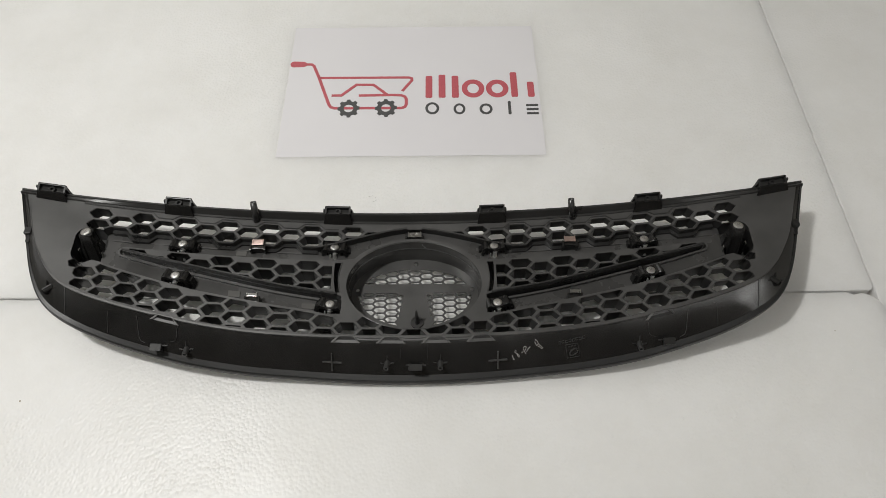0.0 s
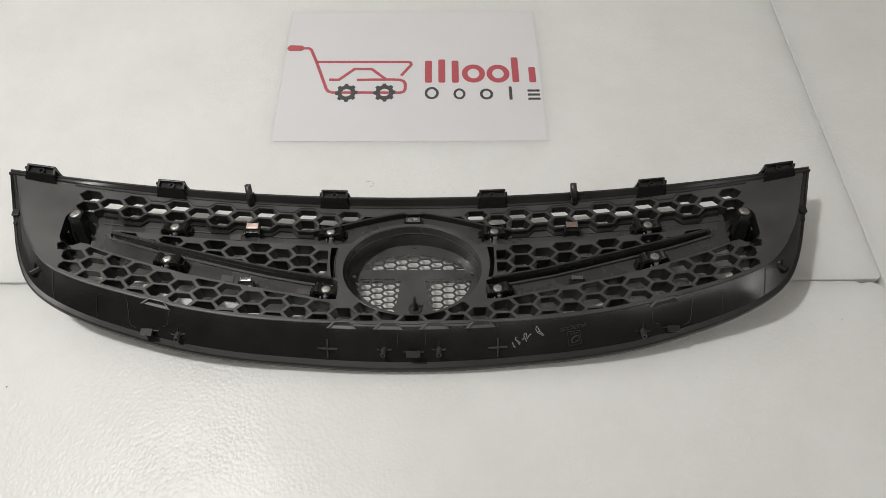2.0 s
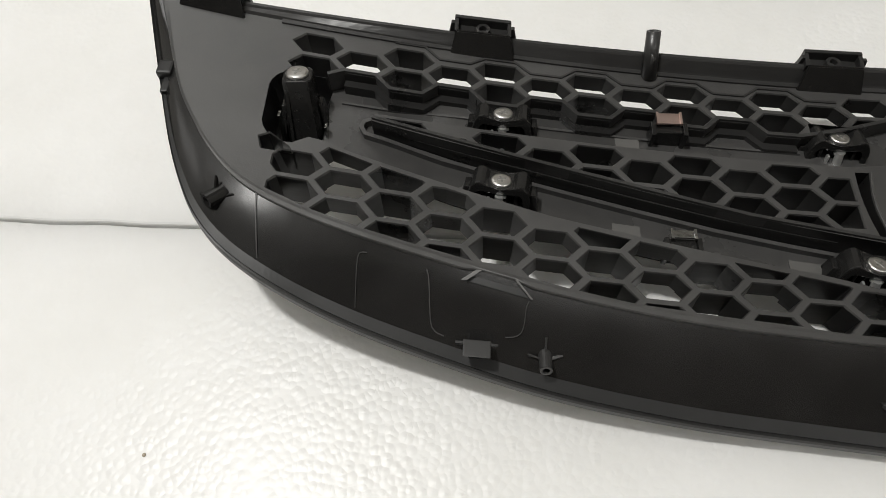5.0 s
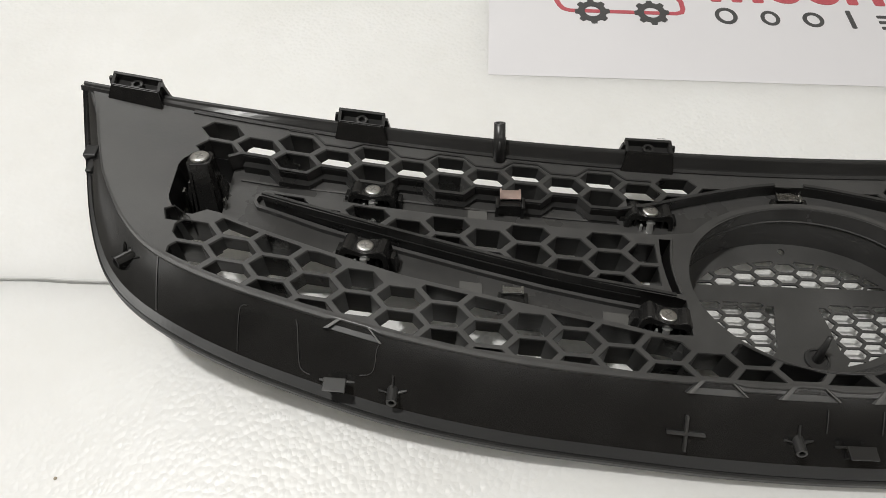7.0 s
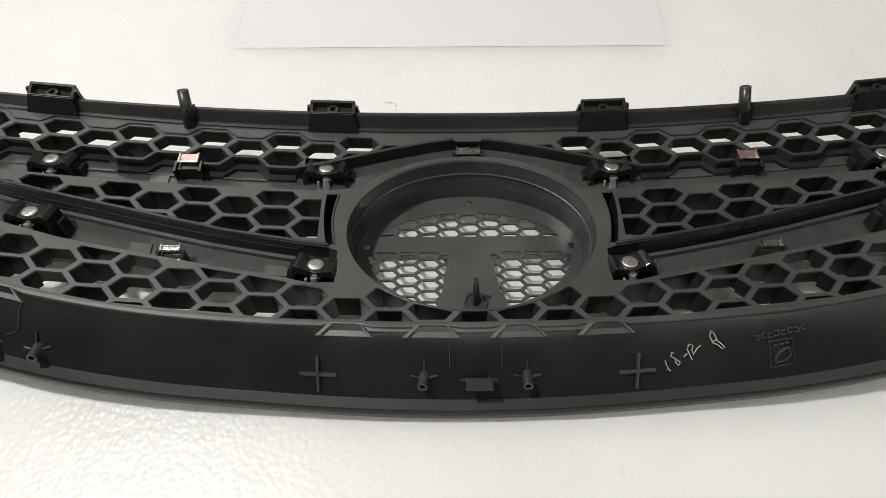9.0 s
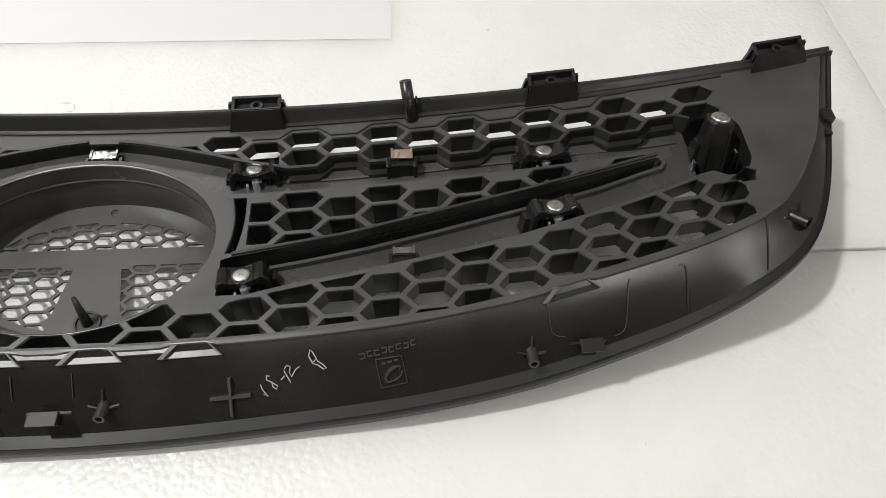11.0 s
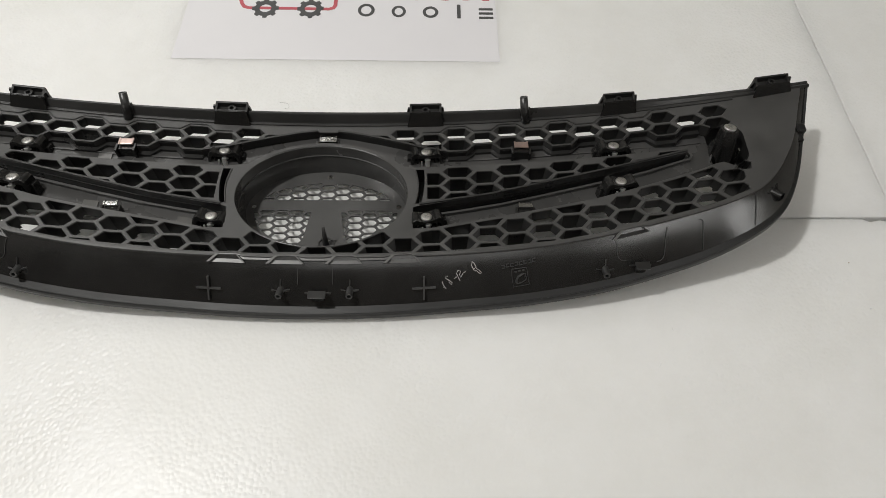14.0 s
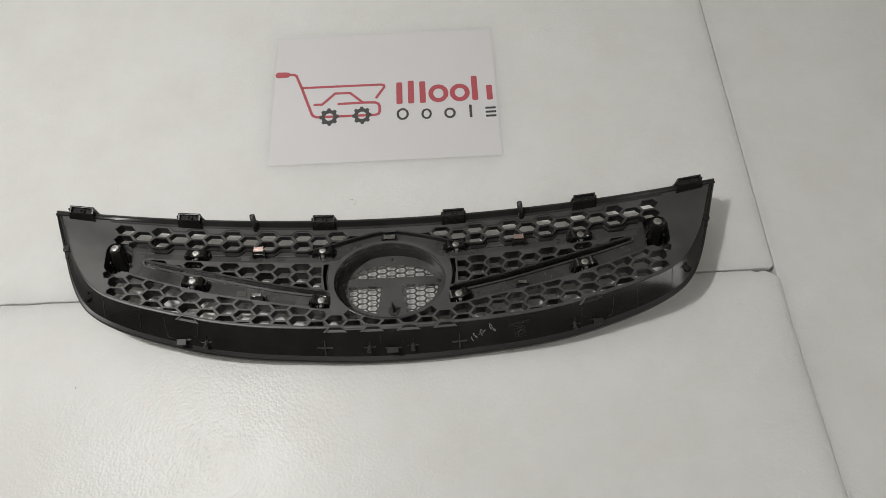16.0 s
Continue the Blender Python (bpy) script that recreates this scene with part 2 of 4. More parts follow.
def fill_flat(outer, holes, extra=()):
    """Triangles of a flat sheet with holes: points and triples."""
    pts, edges = [], []
    for loop in (outer, *holes):
        k = len(pts)
        pts += [Vector(p) for p in loop]
        edges += [(k + i, k + (i + 1) % len(loop)) for i in range(len(loop))]
    pts += [Vector(p) for p in extra]
    v, _, f, *_ = delaunay_2d_cdt(pts, edges, [], 0, 1e-7)
    v = np.array([tuple(p) for p in v])
    f = [t for t in f if len(t) == 3]
    mid = np.array([v[list(t)].mean(0) for t in f])
    keep = inside(outer, mid)
    for h in holes:
        keep &= ~inside(h, mid)
    return v, [t for t, k in zip(f, keep) if k]


def subdivide(loop, step):
    out = []
    for p, q in zip(loop, loop[1:] + loop[:1]):
        n = max(1, int(math.dist(p, q) / step))
        out += [(p[0] + (q[0] - p[0]) * i / n, p[1] + (q[1] - p[1]) * i / n) for i in range(n)]
    return out


def sample(table, x):
    return float(np.interp(x, [p[0] for p in table], [p[1] for p in table]))


# ---- the room, plain, out of sight ----
def slab(name, lo, hi, mat):
    bm = bmesh.new()
    add_box(bm, lo, hi)
    return tagged(part(name, bm, mat), kind="structure")


X0, X1, Y0, Y1, ZF, ZC = -2.2, 1.9, -2.0, 2.1, -0.06, 2.5
tagged(slab("floor", (X0 - 0.1, Y0 - 0.1, ZF - 0.1), (X1 + 0.1, Y1 + 0.1, ZF), FLOOR), "grey floor under the foam boards", "floor")
tagged(slab("ceiling", (X0 - 0.1, Y0 - 0.1, ZC), (X1 + 0.1, Y1 + 0.1, ZC + 0.1), CEIL), "plain white ceiling", "ceiling")
# south wall made dark only for its reflection in the lip
for wname, lo, hi in (("wall_north", (X0, Y1, ZF), (X1, Y1 + 0.1, ZC)), ("wall_south", (X0, Y0 - 0.1, ZF), (X1, Y0, ZC)), ("wall_west", (X0 - 0.1, Y0, ZF), (X0, Y1, ZC)), ("wall_east", (X1, Y0, ZF), (X1 + 0.1, Y1, ZC))):
    tagged(slab(wname, lo, hi, DARK_WALL if wname == "wall_south" else WALL), "plain painted wall", "wall")

# ---- polystyrene boards ----
SEAM_X, SEAM_Y = 0.4495, -0.1717


def foam_board(label, outline, top=0.0, thick=0.05):
    """A board with a softly rounded, slightly crumbled upper edge."""
    loop = []
    for p in subdivide(outline, 0.006):
        q = Vector((p[0] * 40, p[1] * 40, 3.0))
        loop.append((p[0] + 0.0007 * noise.noise(q), p[1] + 0.0007 * noise.noise(q + Vector((9, 9, 9)))))
    n = len(loop)
    area = sum(loop[i][0] * loop[(i + 1) % n][1] - loop[(i + 1) % n][0] * loop[i][1] for i in range(n))
    if area < 0:
        loop.reverse()
    normals = []
    for i in range(n):
        d = Vector(loop[(i + 1) % n]) - Vector(loop[i - 1])
        normals.append(Vector((d.y, -d.x)).normalized())
    verts, faces = [], []
    for inset, z in ((0.0, top - thick), (0.0, top - 0.0012), (0.0003, top - 0.0004), (0.0011, top)):
        verts += [(p[0] - inset * m.x, p[1] - inset * m.y, z) for p, m in zip(loop, normals)]
    for r in range(3):
        for i in range(n):
            j = (i + 1) % n
            faces.append((r * n + i, r * n + j, (r + 1) * n + j, (r + 1) * n + i))
    inner = [v[:2] for v in verts[3 * n:]]
    flat, tris = fill_flat(inner, [])
    k = len(verts)
    verts += [(x, y, top) for x, y in flat]
    for a, c, d in tris:
        up = (flat[c][0] - flat[a][0]) * (flat[d][1] - flat[a][1]) - (flat[d][0] - flat[a][0]) * (flat[c][1] - flat[a][1]) > 0
        faces.append((k + a, k + c, k + d) if up else (k + a, k + d, k + c))
    faces.append(tuple(range(n))[::-1])
    ob = part_mesh("foam_board", mesh_of("foam_board", verts, faces, FOAM))
    return tagged(ob, label, "foam board", "boards on the floor")


def arc(cx, cy, r, a0, a1, n=8):
    return [(cx + r * math.cos(radians(a0 + (a1 - a0) * i / n)), cy + r * math.sin(radians(a0 + (a1 - a0) * i / n))) for i in range(n + 1)]


G = 0.0008
foam_board("white polystyrene board under the paper sheet", [(-1.3, SEAM_Y + G), (SEAM_X - 0.012, SEAM_Y + G), *arc(SEAM_X - 0.007, SEAM_Y + G + 0.006, 0.006, -90, 0, 5), (SEAM_X - G, 1.3), (-1.3, 1.3)])
foam_board("white polystyrene board with a rounded worn corner", [(-1.3, SEAM_Y - G), (0.422, SEAM_Y - G), (0.427, SEAM_Y - 0.0035), (0.436, SEAM_Y - 0.0018), *arc(SEAM_X - 0.016, SEAM_Y - 0.021, 0.019, 84, 8, 8), (SEAM_X + 0.0022, -0.24), (SEAM_X + 0.004, -0.3), (SEAM_X + 0.0085, -0.42), (SEAM_X + 0.03, -1.3), (-1.3, -1.3)])
foam_board("white polystyrene board beyond a long seam", [(SEAM_X + G, 1.3), (SEAM_X + G, SEAM_Y), (SEAM_X - 0.0002, -0.24), (SEAM_X + 0.0015, -0.3), (SEAM_X + 0.0060, -0.42), (SEAM_X + 0.0275, -1.3), (1.6, -1.3), (1.6, 1.3)], top=-0.001)

# ---- the printed sheet ----
PAPER_Z = 0.0002


def paper_sheet():
    sheet = thing("paper_sheet", "white A4 paper printed with red and grey cart emblem", "paper")
    bm = bmesh.new()
    nx, ny = 24, 17
    top = {}
    for layer, dz in ((0, 0.0), (1, 0.00012)):
        for i in range(nx + 1):
            for j in range(ny + 1):
                x, y = -0.1485 + 0.297 * i / nx, 0.0005 + 0.21 * j / ny
                top[layer, i, j] = bm.verts.new((x, y, PAPER_Z + dz))
    for layer in (0, 1):
        for i in range(nx):
            for j in range(ny):
                q = [top[layer, i, j], top[layer, i + 1, j], top[layer, i + 1, j + 1], top[layer, i, j + 1]]
                bm.faces.new(q if layer else q[::-1])
    rim = [(i, 0) for i in range(nx)] + [(nx, j) for j in range(ny)] + [(i, ny) for i in range(nx, 0, -1)] + [(0, j) for j in range(ny, 0, -1)]
    for p, q in zip(rim, rim[1:] + rim[:1]):
        bm.faces.new((top[0, *p], top[0, *q], top[1, *q], top[1, *p]))
    part("sheet", bm, PAPER, sheet)
    z0, z1 = PAPER_Z + 0.0001, PAPER_Z + 0.0005
    bm = bmesh.new()
    add_band(bm, [(-0.13, 0.1447), (-0.1225, 0.1446), (-0.1195, 0.142), (-0.1115, 0.1215), (-0.0965, 0.0782), (-0.094, 0.0742), (-0.0895, 0.0723), (-0.0125, 0.0718), (-0.0083, 0.0735), (-0.0068, 0.0775), (-0.007, 0.086), (-0.0088, 0.0898), (-0.0128, 0.092), (-0.023, 0.0926), (-0.0626, 0.0921)], 0.0036, z0, z1)
    add_band(bm, [(-0.1105, 0.1215), (-0.0045, 0.1211), (-0.0012, 0.1198), (-0.0008, 0.1165), (-0.0119, 0.0988)], 0.0034, z0, z1)
    add_band(bm, [(-0.0944, 0.0925), (-0.0831, 0.0924), (-0.0663, 0.1097), (-0.0463, 0.1094), (-0.0289, 0.0926)], 0.0034, z0, z1 + 0.0001)
    add_prism(bm, arc(-0.1435, 0.1449, 0.0048, 90, 270) + arc(-0.1325, 0.1447, 0.0044, -90, 90), z0, z1 + 0.0001)
    part("cart_outline", bm, RED_INK, sheet, "faded red line drawing of a cart")
    for cx, cy in ((-0.0732, 0.0717), (-0.0302, 0.072)):
        bm = bmesh.new()
        n = 64
        outer, inner = [], []
        for i in range(n):
            a = 2 * math.pi * i / n
            r = 0.0138 if (i % 8) in (0, 1, 2, 7) else 0.0112
            outer.append((cx + 0.92 * r * math.cos(a), cy + r * math.sin(a)))
            inner.append((cx + 0.0056 * math.cos(a), cy + 0.006 * math.sin(a)))
        vo = [[bm.verts.new((*p, z)) for p in outer] for z in (z0, z1 + 0.0002)]
        vi = [[bm.verts.new((*p, z)) for p in inner] for z in (z0, z1 + 0.0002)]
        for i in range(n):
            j = (i + 1) % n
            bm.faces.new((vo[1][i], vo[1][j], vi[1][j], vi[1][i]))
            bm.faces.new((vo[0][i], vo[0][j], vo[1][j], vo[1][i]))
            bm.faces.new((vi[0][i], vi[1][i], vi[1][j], vi[0][j]))
        part("gear_wheel", bm, GREY_INK, sheet, "dark grey printed gear wheel")

    def printed(name, mat, shapes):
        for n_shape, (kind, *v) in enumerate(shapes):
            bm = bmesh.new()
            if kind == "bar":
                x0, y0, x1, y1 = v
                r = min(x1 - x0, y1 - y0) * 0.22
                add_prism(bm, arc(x0 + r, y0 + r, r, 180, 270, 3) + arc(x1 - r, y0 + r, r, 270, 360, 3) + arc(x1 - r, y1 - r, r, 0, 90, 3) + arc(x0 + r, y1 - r, r, 90, 180, 3), z0, z1)
            else:
                cx, cy, rx, ry, w = v
                n = 40
                pts = [[bm.verts.new((cx + (rx - k) * math.cos(2 * math.pi * i / n), cy + (ry - k) * math.sin(2 * math.pi * i / n), z)) for i in range(n)] for k, z in ((0, z0), (0, z1), (w, z1), (w, z0))]
                for p, q in zip(pts, pts[1:]):
                    for i in range(n):
                        bm.faces.new((p[i], p[(i + 1) % n], q[(i + 1) % n], q[i]))
            part(name, bm, mat, sheet)

    printed("red_shape", RED_INK, [("bar", 0.0154, 0.0876, 0.0234, 0.123), ("bar", 0.0308, 0.0876, 0.0388, 0.125), ("bar", 0.0463, 0.0874, 0.0543, 0.123), 
                                    ("ring", 0.0713, 0.102, 0.0133, 0.0145, 0.0065), ("ring", 0.0997, 0.1017, 0.0132, 0.0143, 0.0065), ("bar", 0.1158, 0.0881, 0.1236, 0.1281), ("bar", 0.1352, 0.0878, 0.143, 0.112)])
    printed("grey_shape", GREY_INK, [("ring", 0.0233, 0.071, 0.008, 0.0093, 0.003), ("ring", 0.0546, 0.0697, 0.0068, 0.0083, 0.0028), ("ring", 0.0852, 0.0693, 0.0075, 0.0083, 0.003),
                                      ("bar", 0.1108, 0.0607, 0.1142, 0.0809), ("bar", 0.1318, 0.0604, 0.1456, 0.0634), ("bar", 0.1318, 0.0668, 0.1456, 0.0698), ("bar", 0.1318, 0.0731, 0.1456, 0.0761)])


paper_sheet()

# ---- the grille: local u along its length, y across, z up; it lies face down ----
BOW = 0.15
PITCH_U, PITCH_Y = 0.01967, 0.0127
ROW_EVEN = -0.1646


def bowed(u, y):
    return y + BOW * u * u


def back(u):
    """Height of the back face of the honeycomb."""
    return 0.033 + 0.19 * u * u


grille = thing("car_grille", "black moulded plastic car grille lying face down on foam", "car grille")
grille.matrix_world = pose(0.0061, 0, 0, 0, 0.34, 0.29)

# height lines in the straightened plan (u, Y), for the left half and mirrored
RIDGE = [(0.0, -0.2296), (0.05, -0.2293), (0.1, -0.2285), (0.124, -0.2274), (0.173, -0.2255), (0.2226, -0.2172), (0.266, -0.2098), (0.29, -0.2042), (0.304, -0.1995), (0.318, -0.1925), (0.331, -0.18), (0.344, -0.1595), (0.352, -0.1415), (0.358, -0.1253), (0.3635, -0.1120)]
RIDGE_U = [0.0, 0.05, 0.1, 0.15, 0.2, 0.25, 0.28, 0.3, 0.315, 0.327, 0.336, 0.344, 0.351, 0.358, 0.3635]
EDGE = [(0.0, -0.2630, 0.0070), (0.05, -0.2619, 0.0078), (0.1, -0.2586, 0.0095), (0.15, -0.2546, 0.0128), (0.2, -0.2470, 0.0170), (0.25, -0.2342, 0.0230), (0.28, -0.2248, 0.0290), (0.302, -0.2160, 0.0365), (0.318, -0.2065, 0.0418), (0.329, -0.1955, 0.0450), (0.337, -0.1822, 0.0475), (0.345, -0.1640, 0.0500), (0.354, -0.1390, 0.0520), (0.3625, -0.1140, 0.0545), (0.3715, -0.0860, 0.0580)]
RIB = [(-0.085, -0.1403), (-0.07, -0.1345), (-0.055, -0.1295), (-0.04, -0.1250), (-0.02, -0.1200), (-0.0075, -0.1180)]
MID_LOW = [(-0.268, -0.1565), (-0.2, -0.1672), (-0.12, -0.1815), (-0.07, -0.1880)]
LOW_TOP = [(-0.31, -0.1660), (-0.275, -0.1765), (-0.236, -0.1850), (-0.197, -0.1930), (-0.157, -0.1985), (-0.118, -0.2040), (-0.098, -0.2065), (-0.078, -0.2105), (-0.06, -0.2140), (-0.045, -0.2100), (0.0, -0.2100)]
BOWL_C, BOWL_A, BOWL_B = (0.0, -0.1772), 0.0618, 0.0448


def bowl_loop(grow, n=72):
    return [(BOWL_C[0] + (BOWL_A + grow) * math.cos(2 * math.pi * i / n), BOWL_C[1] + (BOWL_B + grow) * math.sin(2 * math.pi * i / n)) for i in range(n)]


def clip(poly, a, b, c):
    """The part of a polygon where a x + b y <= c."""
    out = []
    for p, q in zip(poly, poly[1:] + poly[:1]):
        dp, dq = a * p[0] + b * p[1] - c, a * q[0] + b * q[1] - c
        if dp <= 0:
            out.append(p)
        if dp * dq < 0:
            t = dp / (dp - dq)
            out.append((p[0] + t * (q[0] - p[0]), p[1] + t * (q[1] - p[1])))
    return out


def area_of(poly):
    return abs(sum(p[0] * q[1] - q[0] * p[1] for p, q in zip(poly, poly[1:] + poly[:1]))) / 2 if len(poly) > 2 else 0.0


def below(poly, f):
    us = [p[0] for p in poly]
    u0, u1 = min(us), max(us)
    s = (f(u1) - f(u0)) / (u1 - u0)
    return clip(poly, -s, 1, f(u0) - s * u0)


def above(poly, f):
    us = [p[0] for p in poly]
    u0, u1 = min(us), max(us)
    s = (f(u1) - f(u0)) / (u1 - u0)
    return clip(poly, s, -1, -(f(u0) - s * u0))


def off_bowl(poly, grow):
    """Cuts away what lies within the bowl's rim, along its tangent."""
    cu, cy = sum(p[0] for p in poly) / len(poly), sum(p[1] + 0 for p in poly) / len(poly)
    cyb = cy + BOW * cu * cu
    a, b = BOWL_A + grow, BOWL_B + grow
    th = math.atan2((cyb - BOWL_C[1]) / b, (cu - BOWL_C[0]) / a)
    nx, ny = math.cos(th) / a, math.sin(th) / b
    px, py = BOWL_C[0] + a * math.cos(th), BOWL_C[1] + b * math.sin(th) - BOW * cu * cu
    return clip(poly, -nx, -ny, -(nx * px + ny * py))


def hexagon(cu, cy, flat=0.0057, tip=0.01065, half=0.0052):
    return [(cu + tip, cy), (cu + flat, cy + half), (cu - flat, cy + half), (cu - tip, cy), (cu - flat, cy - half), (cu + flat, cy - half)]


ribline = lambda u: sample(RIB, -abs(u))
cells = []          # (outline in u and Y, depth of the walls)
for k in range(-15, 16):
    cu, odd = k * PITCH_U, k % 2
    side = abs(cu)
    for n in range(-6, 5):
        cy = ROW_EVEN + PITCH_Y * (n + (0.5 if odd else 0.0))
        p = hexagon(cu, cy)
        # upper band
        if cy > -0.135 and cy < -0.1165 and abs(k) >= 2:
            p = below(p, lambda u: -0.1130 if abs(k) > 11 else -0.1160)
            if side < 0.1 and p:
                p = above(p, lambda u: ribline(u) + 0.0022)
            depth = 0.0125 if odd and (cy < -0.125 or abs(k) > 11) else (0.0080 if odd else 0.0068)
        # middle band
        elif cy < -0.153 and cy > -0.195 and 4 <= abs(k) <= 13 and cy > sample(MID_LOW, -side) - 0.004:
            p = below(p, lambda u: -0.1548)
            p = above(p, lambda u: sample(MID_LOW, -abs(u)) + 0.0012) if p else p
            p = (clip(p, 1, 0, -0.0760) if k < 0 else clip(p, -1, 0, -0.0760)) if p else p
            p = clip(p, 1, 0, 0.262) if p else p
            p = clip(p, -1, 0, 0.262) if p else p
            depth = 0.0165 if odd else 0.0142
        # lower band
        elif cy < sample(LOW_TOP, -side) + 0.003 and cy < -0.168:
            p = below(p, lambda u: sample(LOW_TOP, -abs(u)))
            p = above(p, lambda u: sample(RIDGE, abs(u)) + (0.0012 if abs(u) < 0.1 else 0.0021)) if p else p
            p = off_bowl(p, 0.0012) if p and side < 0.085 else p
            p = clip(p, 1, 0, 0.3035) if p else p
            p = clip(p, -1, 0, 0.3035) if p else p
            depth = 0.0155 if odd or abs(k) < 6 else 0.0082
        else:
            continue
        if p and area_of(p) > 9e-6:
            cells.append((p, depth))

# recessed channels that hold the screw posts
step_line = []
for k in range(-14, -4):
    y = -0.1403 if k % 2 else -0.1341
    step_line += [(k * PITCH_U - 0.0068, y), (k * PITCH_U + 0.0068, y)]
top_left = arc(-0.3005, -0.1480, 0.0108, 175, 85, 6) + [(-0.289, -0.1378)] + step_line + RIB[1:]
low_left = arc(-0.3002, -0.1640, 0.0108, 285, 190, 6)
over_bowl = [(BOWL_C[0] + (BOWL_A + 0.0055) * math.cos(radians(a)), BOWL_C[1] + (BOWL_B + 0.0036) * math.sin(radians(a))) for a in range(32, 149, 6)]
over_bowl = [(u, y - BOW * u * u) for u, y in over_bowl]
mirror = lambda pts: [(-u, y) for u, y in reversed(pts)]
low_edge = lambda u: (u, sample(LOW_TOP, -abs(u)) + 0.0022)
round_insert = [(-0.0735, -0.1532), (-0.2640, -0.1532), (-0.2672, -0.1537), (-0.2688, -0.1552), (-0.2680, -0.1572), *MID_LOW[1:-1], (-0.0700, -0.1885), (-0.0655, -0.1900), (-0.0655, -0.2080), *[low_edge(-u) for u in (0.078, 0.098, 0.118, 0.157, 0.197, 0.236, 0.262, 0.275)], (-0.2850, -0.1712), (-0.2915, -0.1705)]
trim_band = top_left + mirror(top_left) + mirror(low_left) + mirror(round_insert) + over_bowl + round_insert + low_left


def smooth(a, b, x):
    t = min(1.0, max(0.0, (x - a) / (b - a)))
    return t * t * (3 - 2 * t)


def strip_depth(u, y):
    """Depth of the trim strip under the mesh; shallower above the insert, deeper round the tall post."""
    u = abs(u)
    level = 0.0065 if y - BOW * u * u > -0.1555 else 0.0122
    return 0.0200 if u > 0.2884 else level + (0.0090 - level) * smooth(0.235, 0.266, u)


gap_in = [(-0.0676 - 0.0022 * math.sin(math.pi * t / 12), -0.1550 - 0.0310 * t / 12) for t in range(13)]
gap_out = [(-0.0734 - 0.0008 * math.sin(math.pi * t / 12) + 0.0022 * (t / 12) ** 2, -0.1550 - 0.0310 * t / 12) for t in range(13)]
side_slot = [(u, y - BOW * u * u) for u, y in gap_in + gap_out[::-1]]
POSTS = [(0.2150, -0.1368, 0.0434, 4), (0.0752, -0.1370, 0.0346, 3), (0.2155, -0.1700, 0.0425, 8), (0.0750, -0.1965, 0.0338, 10)]


def pocket(u, y, turn):
    c, s = math.cos(radians(turn)), math.sin(radians(turn))
    corners = [(-0.0112, -0.0050), (0.0112, -0.0050), (0.0118, 0.0060), (-0.0118, 0.0060)]
    return [(u + c * a - s * d, y + s * a + c * d - BOW * (u + c * a - s * d) ** 2) for a, d in corners]


pockets = [(pocket(s * u, y, s * t), 0.0070) for u, y, _, t in POSTS[:2] for s in (-1, 1)]
channels = [(trim_band, strip_depth), (side_slot, 0.014), (mirror(side_slot), 0.014)] + pockets
channels = [(subdivide(c, 0.0015), d) for c, d in channels]
end_vent = [(-0.3105, -0.1740), (-0.3065, -0.1715), (-0.2985, -0.1765), (-0.2965, -0.1795), (-0.3085, -0.1795)]
cells += [(end_vent, 0.012), (mirror(end_vent), 0.012)]

real = lambda loop: [(u, bowed(u, y)) for u, y in loop]
TOP_Y = -0.1098


def ridge_at(u):
    return sample(RIDGE, abs(u))


def widen(loop, by):
    cx, cy = sum(p[0] for p in loop) / len(loop), sum(p[1] for p in loop) / len(loop)
    out = []
    for x, y in loop:
        d = Vector((x - cx, y - cy))
        out.append((x + d.x / d.length * by, y + d.y / d.length * by))
    return out


